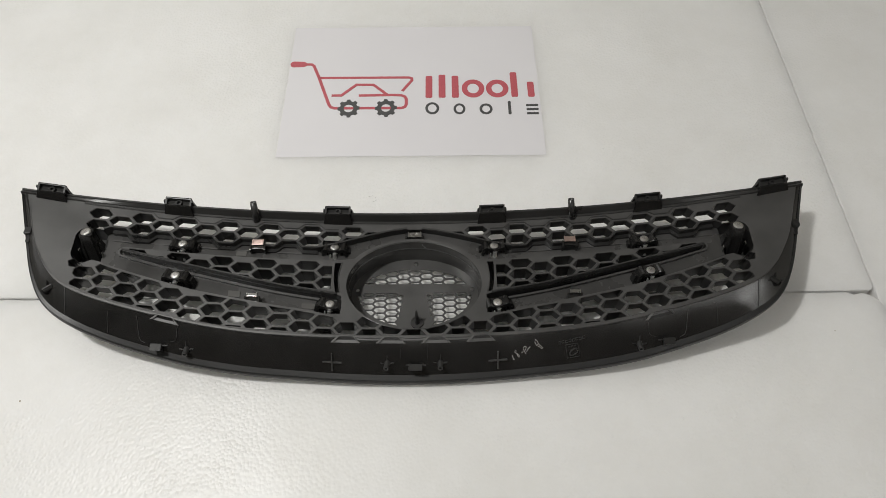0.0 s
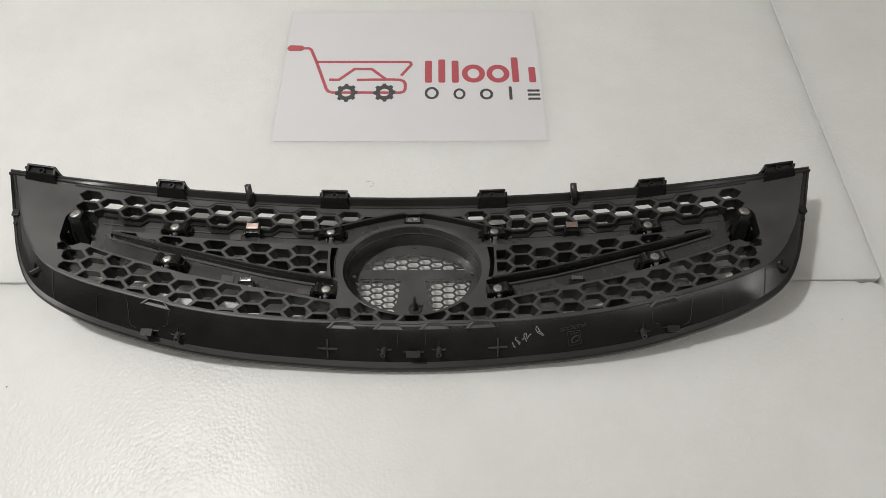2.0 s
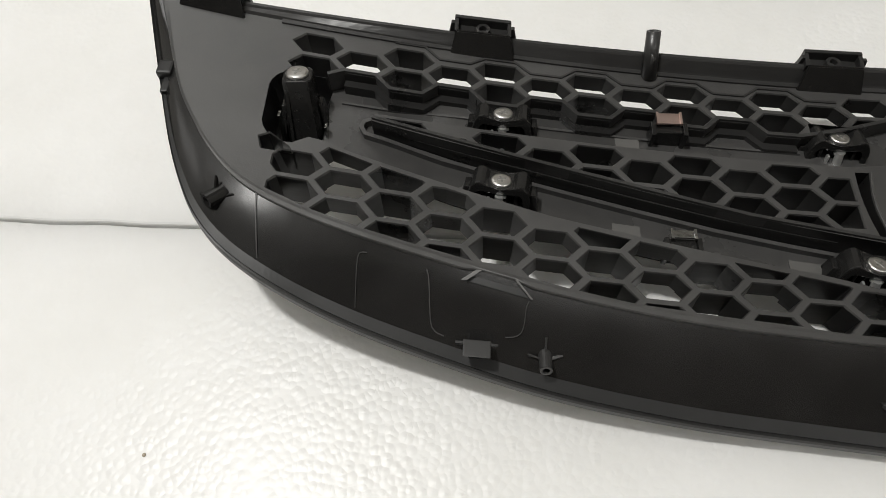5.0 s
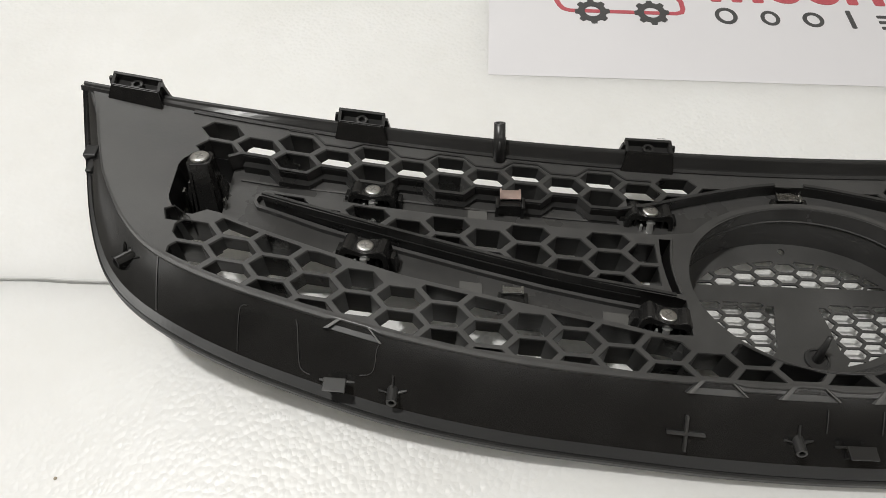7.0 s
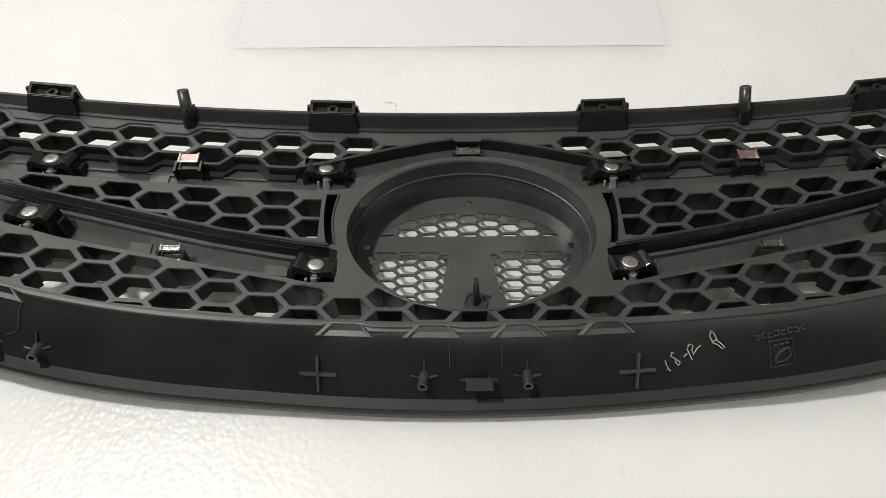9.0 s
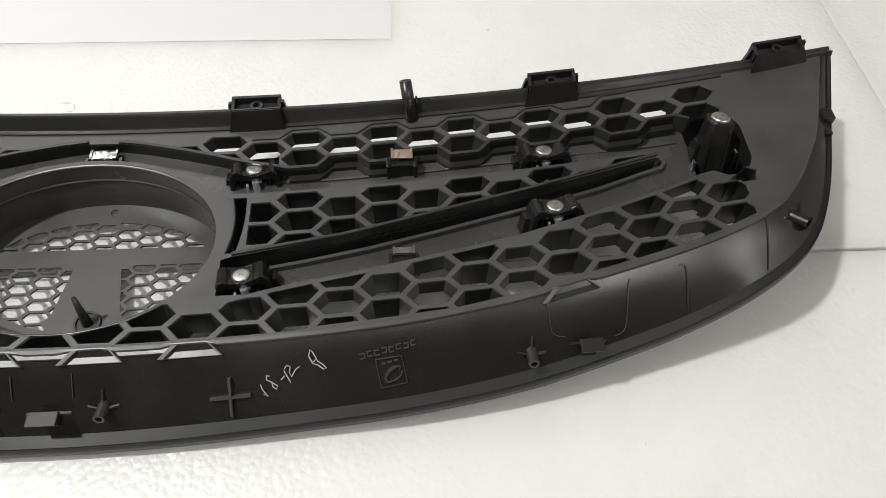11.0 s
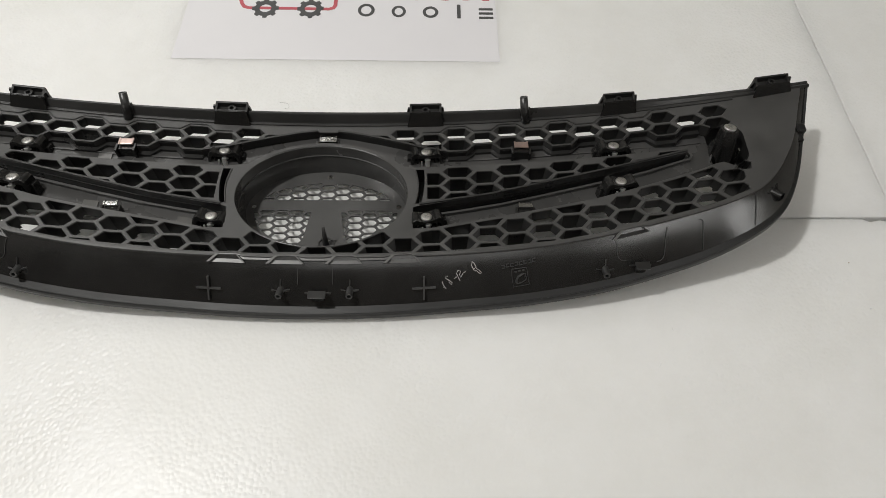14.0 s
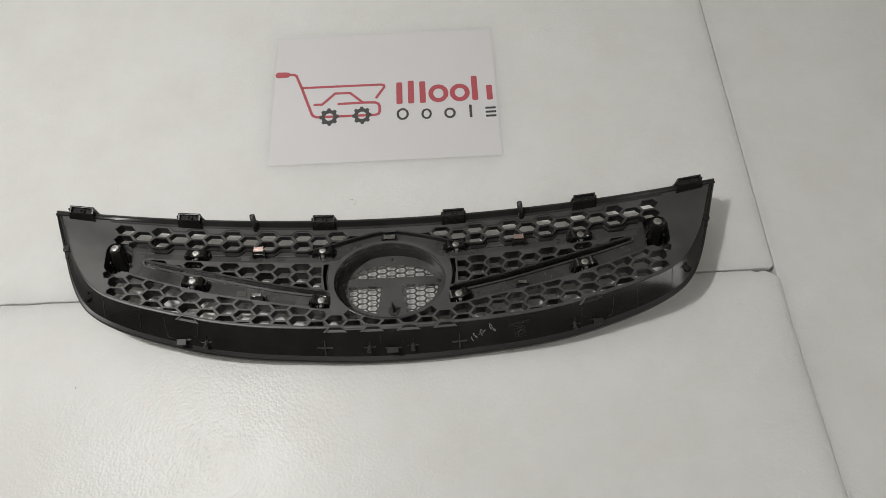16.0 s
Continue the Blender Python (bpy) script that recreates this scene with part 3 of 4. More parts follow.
def honeycomb_panel():
    half = [(u, ridge_at(u)) for u in RIDGE_U]
    outline = [(-u, y) for u, y in reversed(half)] + half[1:] + [(0.3650, TOP_Y), (0.34, TOP_Y)] + [(0.34 - 0.02 * i, TOP_Y) for i in range(1, 34)] + [(-0.34, TOP_Y), (-0.3650, TOP_Y)]
    outer = real(outline)
    small = [real(c) for c, _ in cells]
    wide = [widen(c, 0.0005) for c in small]
    long = [real(c) for c, _ in channels]
    # a cell that a pocket would cut into is left out
    centres = np.array([np.mean(c, axis=0) for c in small])
    cut = np.zeros(len(small), bool)
    for loop in long:
        cut |= inside(loop, centres)
    cell_list = [(w, s, d) for w, s, (_, d), k in zip(wide, small, cells, cut) if not k]
    holes = [w for w, _, _ in cell_list] + long + [bowl_loop(0.0)]
    extra = [(0.0197 * i / 2, -0.105 - 0.012 * j) for i in range(-36, 37) for j in range(11)]
    every = np.array(extra)
    ok = inside(outer, every)
    for h in holes:
        ok &= ~inside(h, every)
    v, f = fill_flat(outer, holes, [p for p, k in zip(extra, ok) if k])
    n = len(v)
    verts = [(x, y, back(x)) for x, y in v] + [(x, y, back(x) - 0.003) for x, y in v]
    faces = [tuple(t) for t in f] + [tuple(n + i for i in reversed(t)) for t in f]
    rim = []
    for w, s, depth in cell_list:
        k, m = len(verts), len(s)
        verts += [(x, y, back(x)) for x, y in w] + [(x, y, back(x) - 0.0007) for x, y in s] + [(x, y, back(x) - depth) for x, y in (widen(s, -0.0006) if area_of(s) > 4e-5 else s)]
        rim += [(k + i, k + (i + 1) % m, k + m + (i + 1) % m, k + m + i) for i in range(m)]
    shell = len(faces) + len(rim)
    faces += rim
    k = n * 2
    for w, s, depth in cell_list:
        m = len(s)
        faces += [(k + m + i, k + m + (i + 1) % m, k + 2 * m + (i + 1) % m, k + 2 * m + i) for i in range(m)]
        k += 3 * m
    for a, loop in enumerate(long):
        depth = channels[a][1] if callable(channels[a][1]) else (lambda u, y, d=channels[a][1]: d)
        k, m = len(verts), len(loop)
        verts += [(x, y, back(x)) for x, y in loop] + [(x, y, back(x) - depth(x, y) - 0.001) for x, y in loop]
        mids = np.array([((p[0] + q[0]) / 2, (p[1] + q[1]) / 2) for p, q in zip(loop, loop[1:] + loop[:1])])
        hidden = np.zeros(m, bool)
        for c, other in enumerate(long):
            if c != a:
                hidden |= inside(other, mids)
        faces += [(k + i, k + (i + 1) % m, k + m + (i + 1) % m, k + m + i) for i in range(m) if not hidden[i]]
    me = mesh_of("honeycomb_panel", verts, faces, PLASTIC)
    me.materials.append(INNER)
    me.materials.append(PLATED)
    # cell and channel walls get the darker recess colour, shade included
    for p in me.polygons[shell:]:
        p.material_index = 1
    # unseen underside of the mesh, mirrored to brighten the foam below
    for p in me.polygons[len(f):2 * len(f)]:
        p.material_index = 2
    weld = bmesh.new()
    weld.from_mesh(me)
    bmesh.ops.remove_doubles(weld, verts=weld.verts[:], dist=1e-6)
    weld.to_mesh(me)
    weld.free()
    part_mesh("honeycomb_panel", me, grille, "dark honeycomb mesh panel")
    for a, (loop, (_, depth)) in enumerate(zip(long, channels)):
        grid = [(0.0045 * i, -0.1 - 0.0045 * j) for i in range(-70, 71) for j in range(26)]
        w, g = fill_flat(loop, [], [p for p, k in zip(grid, inside(loop, np.array(grid))) if k])
        # slot and pocket floors also carry shade in their colour
        strip = callable(depth)
        dz = depth if strip else (lambda u, y, d=depth + 0.0001 * a: d)
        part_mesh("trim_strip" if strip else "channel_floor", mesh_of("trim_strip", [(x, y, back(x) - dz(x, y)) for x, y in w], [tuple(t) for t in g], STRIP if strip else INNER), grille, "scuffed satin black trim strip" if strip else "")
        # unseen front of the trim, added as a reflector over the foam
        if strip:
            part_mesh("chrome_trim", mesh_of("chrome_trim", [(x, y, back(x) - dz(x, y) - 0.0016) for x, y in w], [tuple(reversed(t)) for t in g], PLATED, True), grille, "unseen chrome trim face added to bounce light")


honeycomb_panel()


def loft(stations, close=False):
    n = len(stations[0])
    verts = [p for s in stations for p in s]
    faces = []
    for a in range(len(stations) - 1):
        for i in range(n - 1):
            faces.append((a * n + i, a * n + i + 1, (a + 1) * n + i + 1, (a + 1) * n + i))
    return verts, faces


def dense(pts, n=120):
    """A smooth line through points (Catmull-Rom), evenly stepped along them."""
    pts = [Vector(p) for p in pts]
    out = []
    m = len(pts) - 1
    for j in range(n + 1):
        s = j / n * m
        i = min(int(s), m - 1)
        t = s - i
        p0, p1, p2, p3 = pts[i - 1] if i else Vector((-pts[1].x, pts[1].y, pts[1].z)), pts[i], pts[i + 1], pts[min(i + 2, m)]
        out.append(0.5 * (2 * p1 + (p2 - p0) * t + (2 * p0 - 5 * p1 + 4 * p2 - p3) * t * t + (3 * p1 - p0 - 3 * p2 + p3) * t ** 3))
    return out


def both(half):
    return [Vector((-p.x, p.y, p.z)) for p in reversed(half)][:-1] + half


RIDGE_LINE = both(dense([(u, bowed(u, ridge_at(u)), back(u)) for u in RIDGE_U]))
EDGE_LINE = both(dense(EDGE))


def lip_point(i, w):
    """A point of the lower lip: i along it, w from the ridge (0) to the groove (1)."""
    r, e = RIDGE_LINE[i], EDGE_LINE[i]
    far = min(1.0, abs(r.x) / 0.34)
    g = r.lerp(e, 0.80) + Vector((0, 0, -0.0022 * (1 - far)))
    p = r.lerp(g, w)
    p.z += (0.0026 - 0.0020 * far) * math.sin(math.pi * w)
    return p


def lip_at(u, w):
    for i in range(len(RIDGE_LINE) - 1):
        a, b = lip_point(i, w), lip_point(i + 1, w)
        if a.x <= u <= b.x:
            return a.lerp(b, (u - a.x) / (b.x - a.x))
    return lip_point(0 if u < 0 else len(RIDGE_LINE) - 1, w)


def lower_lip():
    m = len(RIDGE_LINE)
    wall = [[lip_point(i, w / 8) for i in range(m)] for w in range(9)]
    v, f = loft(wall)
    part_mesh("lower_lip", mesh_of("lower_lip", v, f, LIP, True), grille, "smooth satin black lower lip")
    groove = wall[-1]
    flange = [[Vector(p) for p in groove], [g.lerp(e, 0.72) + Vector((0, 0, 0.0008)) for g, e in zip(groove, EDGE_LINE)], [g.lerp(e, 0.8) + Vector((0, 0, 0.0016)) for g, e in zip(groove, EDGE_LINE)], [g.lerp(e, 0.93) + Vector((0, 0, 0.0016)) for g, e in zip(groove, EDGE_LINE)],
              [e + Vector((0, 0, 0.0004)) for e in EDGE_LINE], [e + Vector((0, 0, -0.003)) for e in EDGE_LINE], [g + Vector((0, 0.004, -0.004)) for g in groove]]
    for row in flange[-2:]:
        for p in row:
            p.z = max(p.z, 0.0008)
    v, f = loft(flange)
    part_mesh("lip_flange", mesh_of("lip_flange", v, f, FLANGE), grille, "thin black outer flange of the lip")
    inner = [[p + Vector((0, 0.002, -0.0035)) for p in row] for row in wall]
    for row in inner:
        for p in row:
            p.z = max(p.z, 0.001)
    v, f = loft(inner)
    part_mesh("front_skin", mesh_of("front_skin", v, f, GLOSS, True), grille)


lower_lip()


NOTCHES = [k * PITCH_U for k in (-11, -3, -1, 1, 3, 11)]


def ridge_bead():
    """The flat strip between the mesh and the lip, cut back at the notches, with a rounded edge."""
    def reach(i):
        p = RIDGE_LINE[i]
        near = min(abs(p.x - k) for k in NOTCHES)
        return 0.0004 + 0.0013 * smooth(0.0068, 0.0100, near) * (1 - smooth(0.30, 0.34, abs(p.x)))
    rows = [[], [], [], [], []]
    for i, p in enumerate(RIDGE_LINE):
        d = lip_point(i, 0.1) - p
        d.z = 0
        d.normalize()
        r = reach(i)
        for row, (out, z) in zip(rows, ((-0.0012, 0.0002), (0.0, 0.0004), (r, 0.0003), (r + 0.0004, -0.0002), (r + 0.0004, -0.0030))):
            row.append(p + d * out + Vector((0, 0, z)))
    v, f = loft(rows)
    part_mesh("ridge_strip", mesh_of("ridge_strip", v, f, PLASTIC), grille)


ridge_bead()


def rim_z(u):
    return 0.0405 + 0.135 * u * u


def top_flange():
    us = [-0.3715 + 0.743 * i / 120 for i in range(121)]
    rows = [[(u, bowed(u, TOP_Y - 0.0002), back(u) - 0.001) for u in us], [(u, bowed(u, TOP_Y + 0.0012), back(u) + 0.001) for u in us], [(u, bowed(u, -0.1062), rim_z(u) - 0.0008) for u in us], [(u, bowed(u, -0.1055), rim_z(u)) for u in us], [(u, bowed(u, -0.1040), rim_z(u)) for u in us], [(u, bowed(u, -0.1034), rim_z(u) - 0.0008) for u in us], [(u, bowed(u, -0.1034), back(u) - 0.004) for u in us]]
    v, f = loft(rows)
    part_mesh("top_flange", mesh_of("top_flange", v, f, SATIN), grille, "upright black flange along the straight edge")


top_flange()


def hexa(bm, pts):
    """A solid from eight corners: four below, four above."""
    vs = [bm.verts.new(p) for p in pts]
    for ix in ((0, 1, 2, 3), (4, 5, 6, 7), (0, 1, 5, 4), (1, 2, 6, 5), (2, 3, 7, 6), (3, 0, 4, 7)):
        bm.faces.new([vs[i] for i in ix])


def mounting_tab(uc, w, rise):
    """Upright back plate, a trough with an eyelet, a glossy front web that widens to its foot, flared side skirts."""
    bm = bmesh.new()
    h = w / 2
    z = rim_z(uc) + rise
    s = z - 0.0012
    f = back(uc) - 0.001
    y = lambda v: bowed(uc, v)
    add_box(bm, (uc - h, y(-0.1004), back(uc) - 0.012), (uc + h, y(-0.0986), z), 0.0005)
    add_box(bm, (uc - h * 0.94, y(-0.1066), s - 0.0046), (uc + h * 0.94, y(-0.1000), s - 0.0030), 0.0003)
    for a, b, d in ((-1, 0.0, 0.0016), (1, -0.0016, 0.0)):
        x0, x1 = uc + a * h + b, uc + a * h + d
        hexa(bm, [(x0, y(-0.1066), f), (x1, y(-0.1066), f), (x1, y(-0.0992), f), (x0, y(-0.0992), f), (x0, y(-0.1066), s - 0.0006), (x1, y(-0.1066), s - 0.0006), (x1, y(-0.0992), z - 0.0004), (x0, y(-0.0992), z - 0.0004)])
        x0, x1 = uc + a * (h + 0.0052), uc + a * h
        hexa(bm, [(x0, y(-0.1034), f - 0.01), (x1, y(-0.1034), f - 0.01), (x1, y(-0.1016), f - 0.01), (x0, y(-0.1016), f - 0.01), (uc + a * (h + 0.0014), y(-0.1034), z - 0.0008), (x1, y(-0.1034), z - 0.0008), (x1, y(-0.1016), z - 0.0008), (uc + a * (h + 0.0014), y(-0.1016), z - 0.0008)])
    t = 0.0013
    web = bmesh.new()
    hexa(web, [(uc - h * 1.16, y(-0.1136), f), (uc + h * 1.16, y(-0.1136), f), (uc + h * 1.16, y(-0.1136) + t, f), (uc - h * 1.16, y(-0.1136) + t, f), (uc - h * 0.94, y(-0.1076), s), (uc + h * 0.96, y(-0.1076), s), (uc + h * 0.96, y(-0.1076) + t, s), (uc - h * 0.94, y(-0.1076) + t, s)])
    slope = 2 * BOW * uc
    bmesh.ops.bevel(web, geom=web.edges[:], offset=0.0004, segments=2, affect="EDGES")
    for v in [*bm.verts, *web.verts]:
        v.co.y += slope * (v.co.x - uc)
        v.co.z += 0.27 * uc * (v.co.x - uc)
    tab = part("mounting_tab", bm, TAB, grille, "folded black mounting tab")
    part("front_web", web, GLOSS, tab, "glossy black front web")
    bm = bmesh.new()
    c = Vector((uc, y(-0.1036), s - 0.0034))
    add_tube(bm, c, c + Vector((0, 0, 0.0026)), 0.0034, 0.0031, 0.0017, 20, 0.9)
    part("eyelet", bm, TAB, tab)


for uc, w, rise in ((-0.3425, 0.0255, 0.0062), (-0.2245, 0.0245, 0.0050), (-0.0735, 0.0245, 0.0036), (0.0745, 0.0245, 0.0036), (0.2240, 0.0245, 0.0050), (0.3425, 0.0262, 0.0062)):
    mounting_tab(uc, w, rise)

for uc, top in ((-0.1520, -0.1524), (0.1515, 0.1492)):
    bm = bmesh.new()
    add_tube(bm, (uc + 0.0006, bowed(uc, -0.1125), back(uc) - 0.001), (top, bowed(uc, -0.1024), 0.0540), 0.0034, 0.0030, 0.0021, 20, 0.4)
    add_prism(bm, [(uc - 0.0006, bowed(uc, -0.1120)), (uc + 0.0006, bowed(uc, -0.1120)), (uc + 0.0006, bowed(uc, -0.1040)), (uc - 0.0006, bowed(uc, -0.1040))], back(uc), rim_z(uc) + 0.004)
    add_frustum(bm, (uc + 0.0030, bowed(uc, -0.1110), uc + 0.0042, bowed(uc, -0.1040)), back(uc) - 0.001, (uc + 0.0026, bowed(uc, -0.1060), uc + 0.0036, bowed(uc, -0.1040)), rim_z(uc) + 0.0016)
    part("locating_pin", bm, SATIN, grille, "hollow black locating pin", True)


# ---- emblem bowl ----
def emblem_bowl():
    n = 96
    pc = (0.0, -0.1740)
    PZ = 0.0080

    def ell(c, a, b, z):
        return [(c[0] + a * math.cos(2 * math.pi * i / n), c[1] + b * math.sin(2 * math.pi * i / n), z) for i in range(n + 1)]

    rows = [ell(BOWL_C, BOWL_A + 0.0024, BOWL_B + 0.0012, 0.0329), ell(BOWL_C, BOWL_A + 0.0022, BOWL_B + 0.0011, 0.0333), ell(BOWL_C, BOWL_A + 0.0012, BOWL_B + 0.0008, 0.0334), ell(BOWL_C, BOWL_A + 0.0004, BOWL_B + 0.0003, 0.0332), ell(BOWL_C, BOWL_A - 0.0002, BOWL_B - 0.0002, 0.0325)]
    v, f = loft(rows)
    part_mesh("bowl_rim", mesh_of("bowl_rim", v, f, SATIN), grille)
    rows = [ell(BOWL_C, BOWL_A - 0.0002, BOWL_B - 0.0002, 0.0325), ell((0, -0.1768), 0.0614, 0.0436, 0.026), ell((0, -0.1755), 0.0606, 0.0404, 0.017), ell(pc, 0.0598, 0.0374, PZ)]
    v, f = loft(rows)
    part_mesh("emblem_bowl", mesh_of("emblem_bowl", v, f, BOWL, True), grille, "deep smooth oval emblem bowl")
    rows = [ell((0, -0.1767), 0.0611, 0.0432, 0.0248), ell((0, -0.1766), 0.0604, 0.0425, 0.0244), ell((0, -0.1765), 0.0606, 0.0425, 0.0236)]
    v, f = loft(rows)
    part_mesh("bowl_step", mesh_of("bowl_step", v, f, SATIN), grille)
    # plate with small hexagons, a bar and a tapering stem left solid
    cols, dy = 0.01095, 0.0064
    small = []
    stem = lambda y: 0.0108 + (0.0168 - 0.0108) * (-0.173 - y) / 0.036
    for k in range(-5, 6):
        for j in range(-7, 8):
            for upper in (True, False):
                odd = k % 2
                cy = (-0.1584 + 0.0066 * (j + (0.5 if odd else 0))) if upper else (-0.1749 - dy * (j + (0.5 if odd else 0)))
                p = [(k * cols + du, cy + dv) for du, dv in ((0.0058, 0), (0.0034, 0.00265), (-0.0034, 0.00265), (-0.0058, 0), (-0.0034, -0.00265), (0.0034, -0.00265))]
                if upper:
                    p = clip(p, 0, -1, 0.1638)
                    th = math.atan2((cy - pc[1]) / 0.0372, k * cols / 0.0598)
                else:
                    p = clip(p, 0, 1, -0.1735)
                    th = math.atan2((cy - pc[1]) / 0.0372, k * cols / 0.0598)
                    s = 1 if k > 0 else -1
                    if k == 0:
                        continue
                    p = clip(p, -s, -0.1667, -0.0108 + 0.1667 * 0.173) if p else p
                a, b = 0.0535, (0.0262 if upper else 0.0348)
                nx, ny = math.cos(th) / a, math.sin(th) / b
                p = clip(p, nx, ny, nx * (pc[0] + a * math.cos(th)) + ny * (pc[1] + b * math.sin(th))) if p else p
                if p and area_of(p) > 4e-6:
                    small.append(p)
    rounds = [[(cx + 0.0019 * math.cos(2 * math.pi * i / 14), cy + 0.0019 * math.sin(2 * math.pi * i / 14)) for i in range(14)] for cx, cy in ((-0.0545, -0.1700), (0.0545, -0.1700), (0.0008, -0.1415))]
    small += rounds
    outer = [p[:2] for p in ell(pc, 0.0599, 0.0375, 0)[:-1]]
    v, f = fill_flat(outer, small)
    m = len(v)
    verts = [(x, y, PZ) for x, y in v] + [(x, y, PZ - 0.0011) for x, y in v]
    faces = [tuple(t) for t in f] + [tuple(m + i for i in reversed(t)) for t in f]
    for loop in small:
        k, q = len(verts), len(loop)
        verts += [(x, y, PZ) for x, y in loop] + [(x, y, PZ - 0.0011) for x, y in loop]
        faces += [(k + i, k + (i + 1) % q, k + q + (i + 1) % q, k + q + i) for i in range(q)]
    part_mesh("emblem_plate", mesh_of("emblem_plate", verts, faces, PLATE), grille, "perforated emblem plate with solid bar and stem")
    bm = bmesh.new()
    add_tube(bm, (0.0022, -0.2045, PZ), (0.0022, -0.2045, PZ + 0.0012), 0.0062, 0.0060, 0.0049, 28, 0.7)
    part("boss_ring", bm, SATIN, grille)
    bm = bmesh.new()
    add_tube(bm, (0.0022, -0.2045, PZ), (0.0018, -0.2005, PZ + 0.0165), 0.0024, 0.0010, 0, 16)
    part("emblem_pin", bm, SATIN, grille, "tapered black pin", True)


emblem_bowl()


# ---- screws in their posts ----
POST = black_plastic("shiny_black_post_plastic", (0.014, 0.0137, 0.0134), 0.14, 0.26, 0.3)

def screw(parent, at, m, r=0.0041):
    """A flat pan head with a softened edge and a worn cross."""
    bm = bmesh.new()
    x, y, z = at
    rings = []
    for rr, zz in ((0.97, -0.0004), (1.0, 0.0002), (0.99, 0.0007), (0.92, 0.00115), (0.75, 0.0013), (0.3, 0.0013)):
        rings.append([bm.verts.new((x + r * rr * math.cos(2 * math.pi * i / 28), y + r * rr * math.sin(2 * math.pi * i / 28), z + zz)) for i in range(28)])
    for p, q in zip(rings, rings[1:]):
        for i in range(28):
            bm.faces.new((p[i], p[(i + 1) % 28], q[(i + 1) % 28], q[i]))
    bm.faces.new(rings[-1])
    bm.faces.new(rings[0][::-1])
    bmesh.ops.transform(bm, matrix=m, verts=bm.verts[:])
    head = part("screw", bm, CHROME, parent, "bright steel cross-head screw", True)
    bm = bmesh.new()
    a = random.uniform(0, 1.5)
    for t in (a, a + math.pi / 2):
        d = Vector((math.cos(t), math.sin(t), 0)) * r * 0.44
        n = Vector((-d.y, d.x, 0)) * 0.2
        c = Vector((x, y, z))
        add_prism(bm, [tuple((c + d + n)[:2]), tuple((c - d + n)[:2]), tuple((c - d - n)[:2]), tuple((c + d - n)[:2])], z + 0.0010, z + 0.00142)
    bmesh.ops.transform(bm, matrix=m, verts=bm.verts[:])
    part("cross_slot", bm, SLOT, head)


def add_profile(bm, profile, y0, y1):
    """A shape of (x, z) points drawn out along y."""
    a = [bm.verts.new((x, y0, z)) for x, z in profile]
    b = [bm.verts.new((x, y1, z)) for x, z in profile]
    n = len(profile)
    bm.faces.new(a)
    bm.faces.new(b[::-1])
    for i in range(n):
        bm.faces.new((a[i], b[i], b[(i + 1) % n], a[(i + 1) % n]))


def leaning(u, y, z, turn):
    """The stand of a post: turned a little, and leaning back about its head."""
    return Matrix.Translation((u, y, z)) @ Matrix.Rotation(radians(turn), 4, "Z") @ Matrix.Rotation(radians(-14), 4, "X") @ Matrix.Translation((0, 0, -z))


def screw_post(u, y, z, turn=0.0):
    """A saddle-shaped bridge: raised shoulders, a dip for the screw, hollow in front with a plated pin within."""
    bm = bmesh.new()
    f = back(u) - 0.0135
    arch = [(0.0128, f - z), (0.0121, -0.0046), (0.0111, -0.0010), (0.0096, 0.0009), (0.0078, 0.0014), (0.0062, 0.0006), (0.0047, -0.0008), (0.0, -0.0012)]
    inner = [(0.0104, f - z), (0.0098, -0.0040), (0.0080, -0.0022), (0.0058, -0.0034), (0.0, -0.0036)]
    right = [(x, z + dz) for x, dz in arch]
    under = [(x, z + dz) for x, dz in inner]
    profile = [(-x, v) for x, v in right] + right[-2::-1] + under + [(-x, v) for x, v in under[-2::-1]]
    add_profile(bm, profile, -0.0056, 0.0052)
    bmesh.ops.bevel(bm, geom=[e for e in bm.edges if abs(e.verts[0].co.y - e.verts[1].co.y) < 1e-6], offset=0.0006, segments=2, affect="EDGES", profile=0.5)
    add_box(bm, (-0.0100, 0.0026, f), (0.0100, 0.0048, z - 0.0030))
    for s in (-1, 1):
        add_box(bm, (s * 0.0068 - 0.0006, -0.0044, f), (s * 0.0068 + 0.0006, 0.003, z - 0.0030), 0.0002)
        add_frustum(bm, (s * 0.0142 - 0.0018, -0.0026, s * 0.0142 + 0.0018, 0.0048), f, (s * 0.0130 - 0.0012, -0.0016, s * 0.0130 + 0.0012, 0.0044), z - 0.0050, 0.0005)
    add_tube(bm, (0, 0.0006, f), (0, 0.0004, z - 0.0030), 0.0042, 0.0038, 0, 14)
    m = leaning(u, y, z, turn)
    bmesh.ops.transform(bm, matrix=m, verts=bm.verts[:])
    post = part("screw_post", bm, POST, grille, "glossy black saddle-shaped screw post")
    bm = bmesh.new()
    add_tube(bm, (0.0010, -0.0070, f), (0.0002, -0.0058, z - 0.0040), 0.0019, 0.0016, 0, 12)
    add_box(bm, (-0.0044, -0.0068, f + 0.003), (-0.0034, -0.005, z - 0.0056), 0.0002)
    add_box(bm, (-0.0016, -0.0052, z - 0.0056), (0.0030, -0.0040, z - 0.0044), 0.0003)
    bmesh.ops.transform(bm, matrix=m, verts=bm.verts[:])
    part("plated_boss", bm, PIN, post, "bright plated pin inside the post")
    screw(post, (0, -0.0006, z - 0.0010), m)


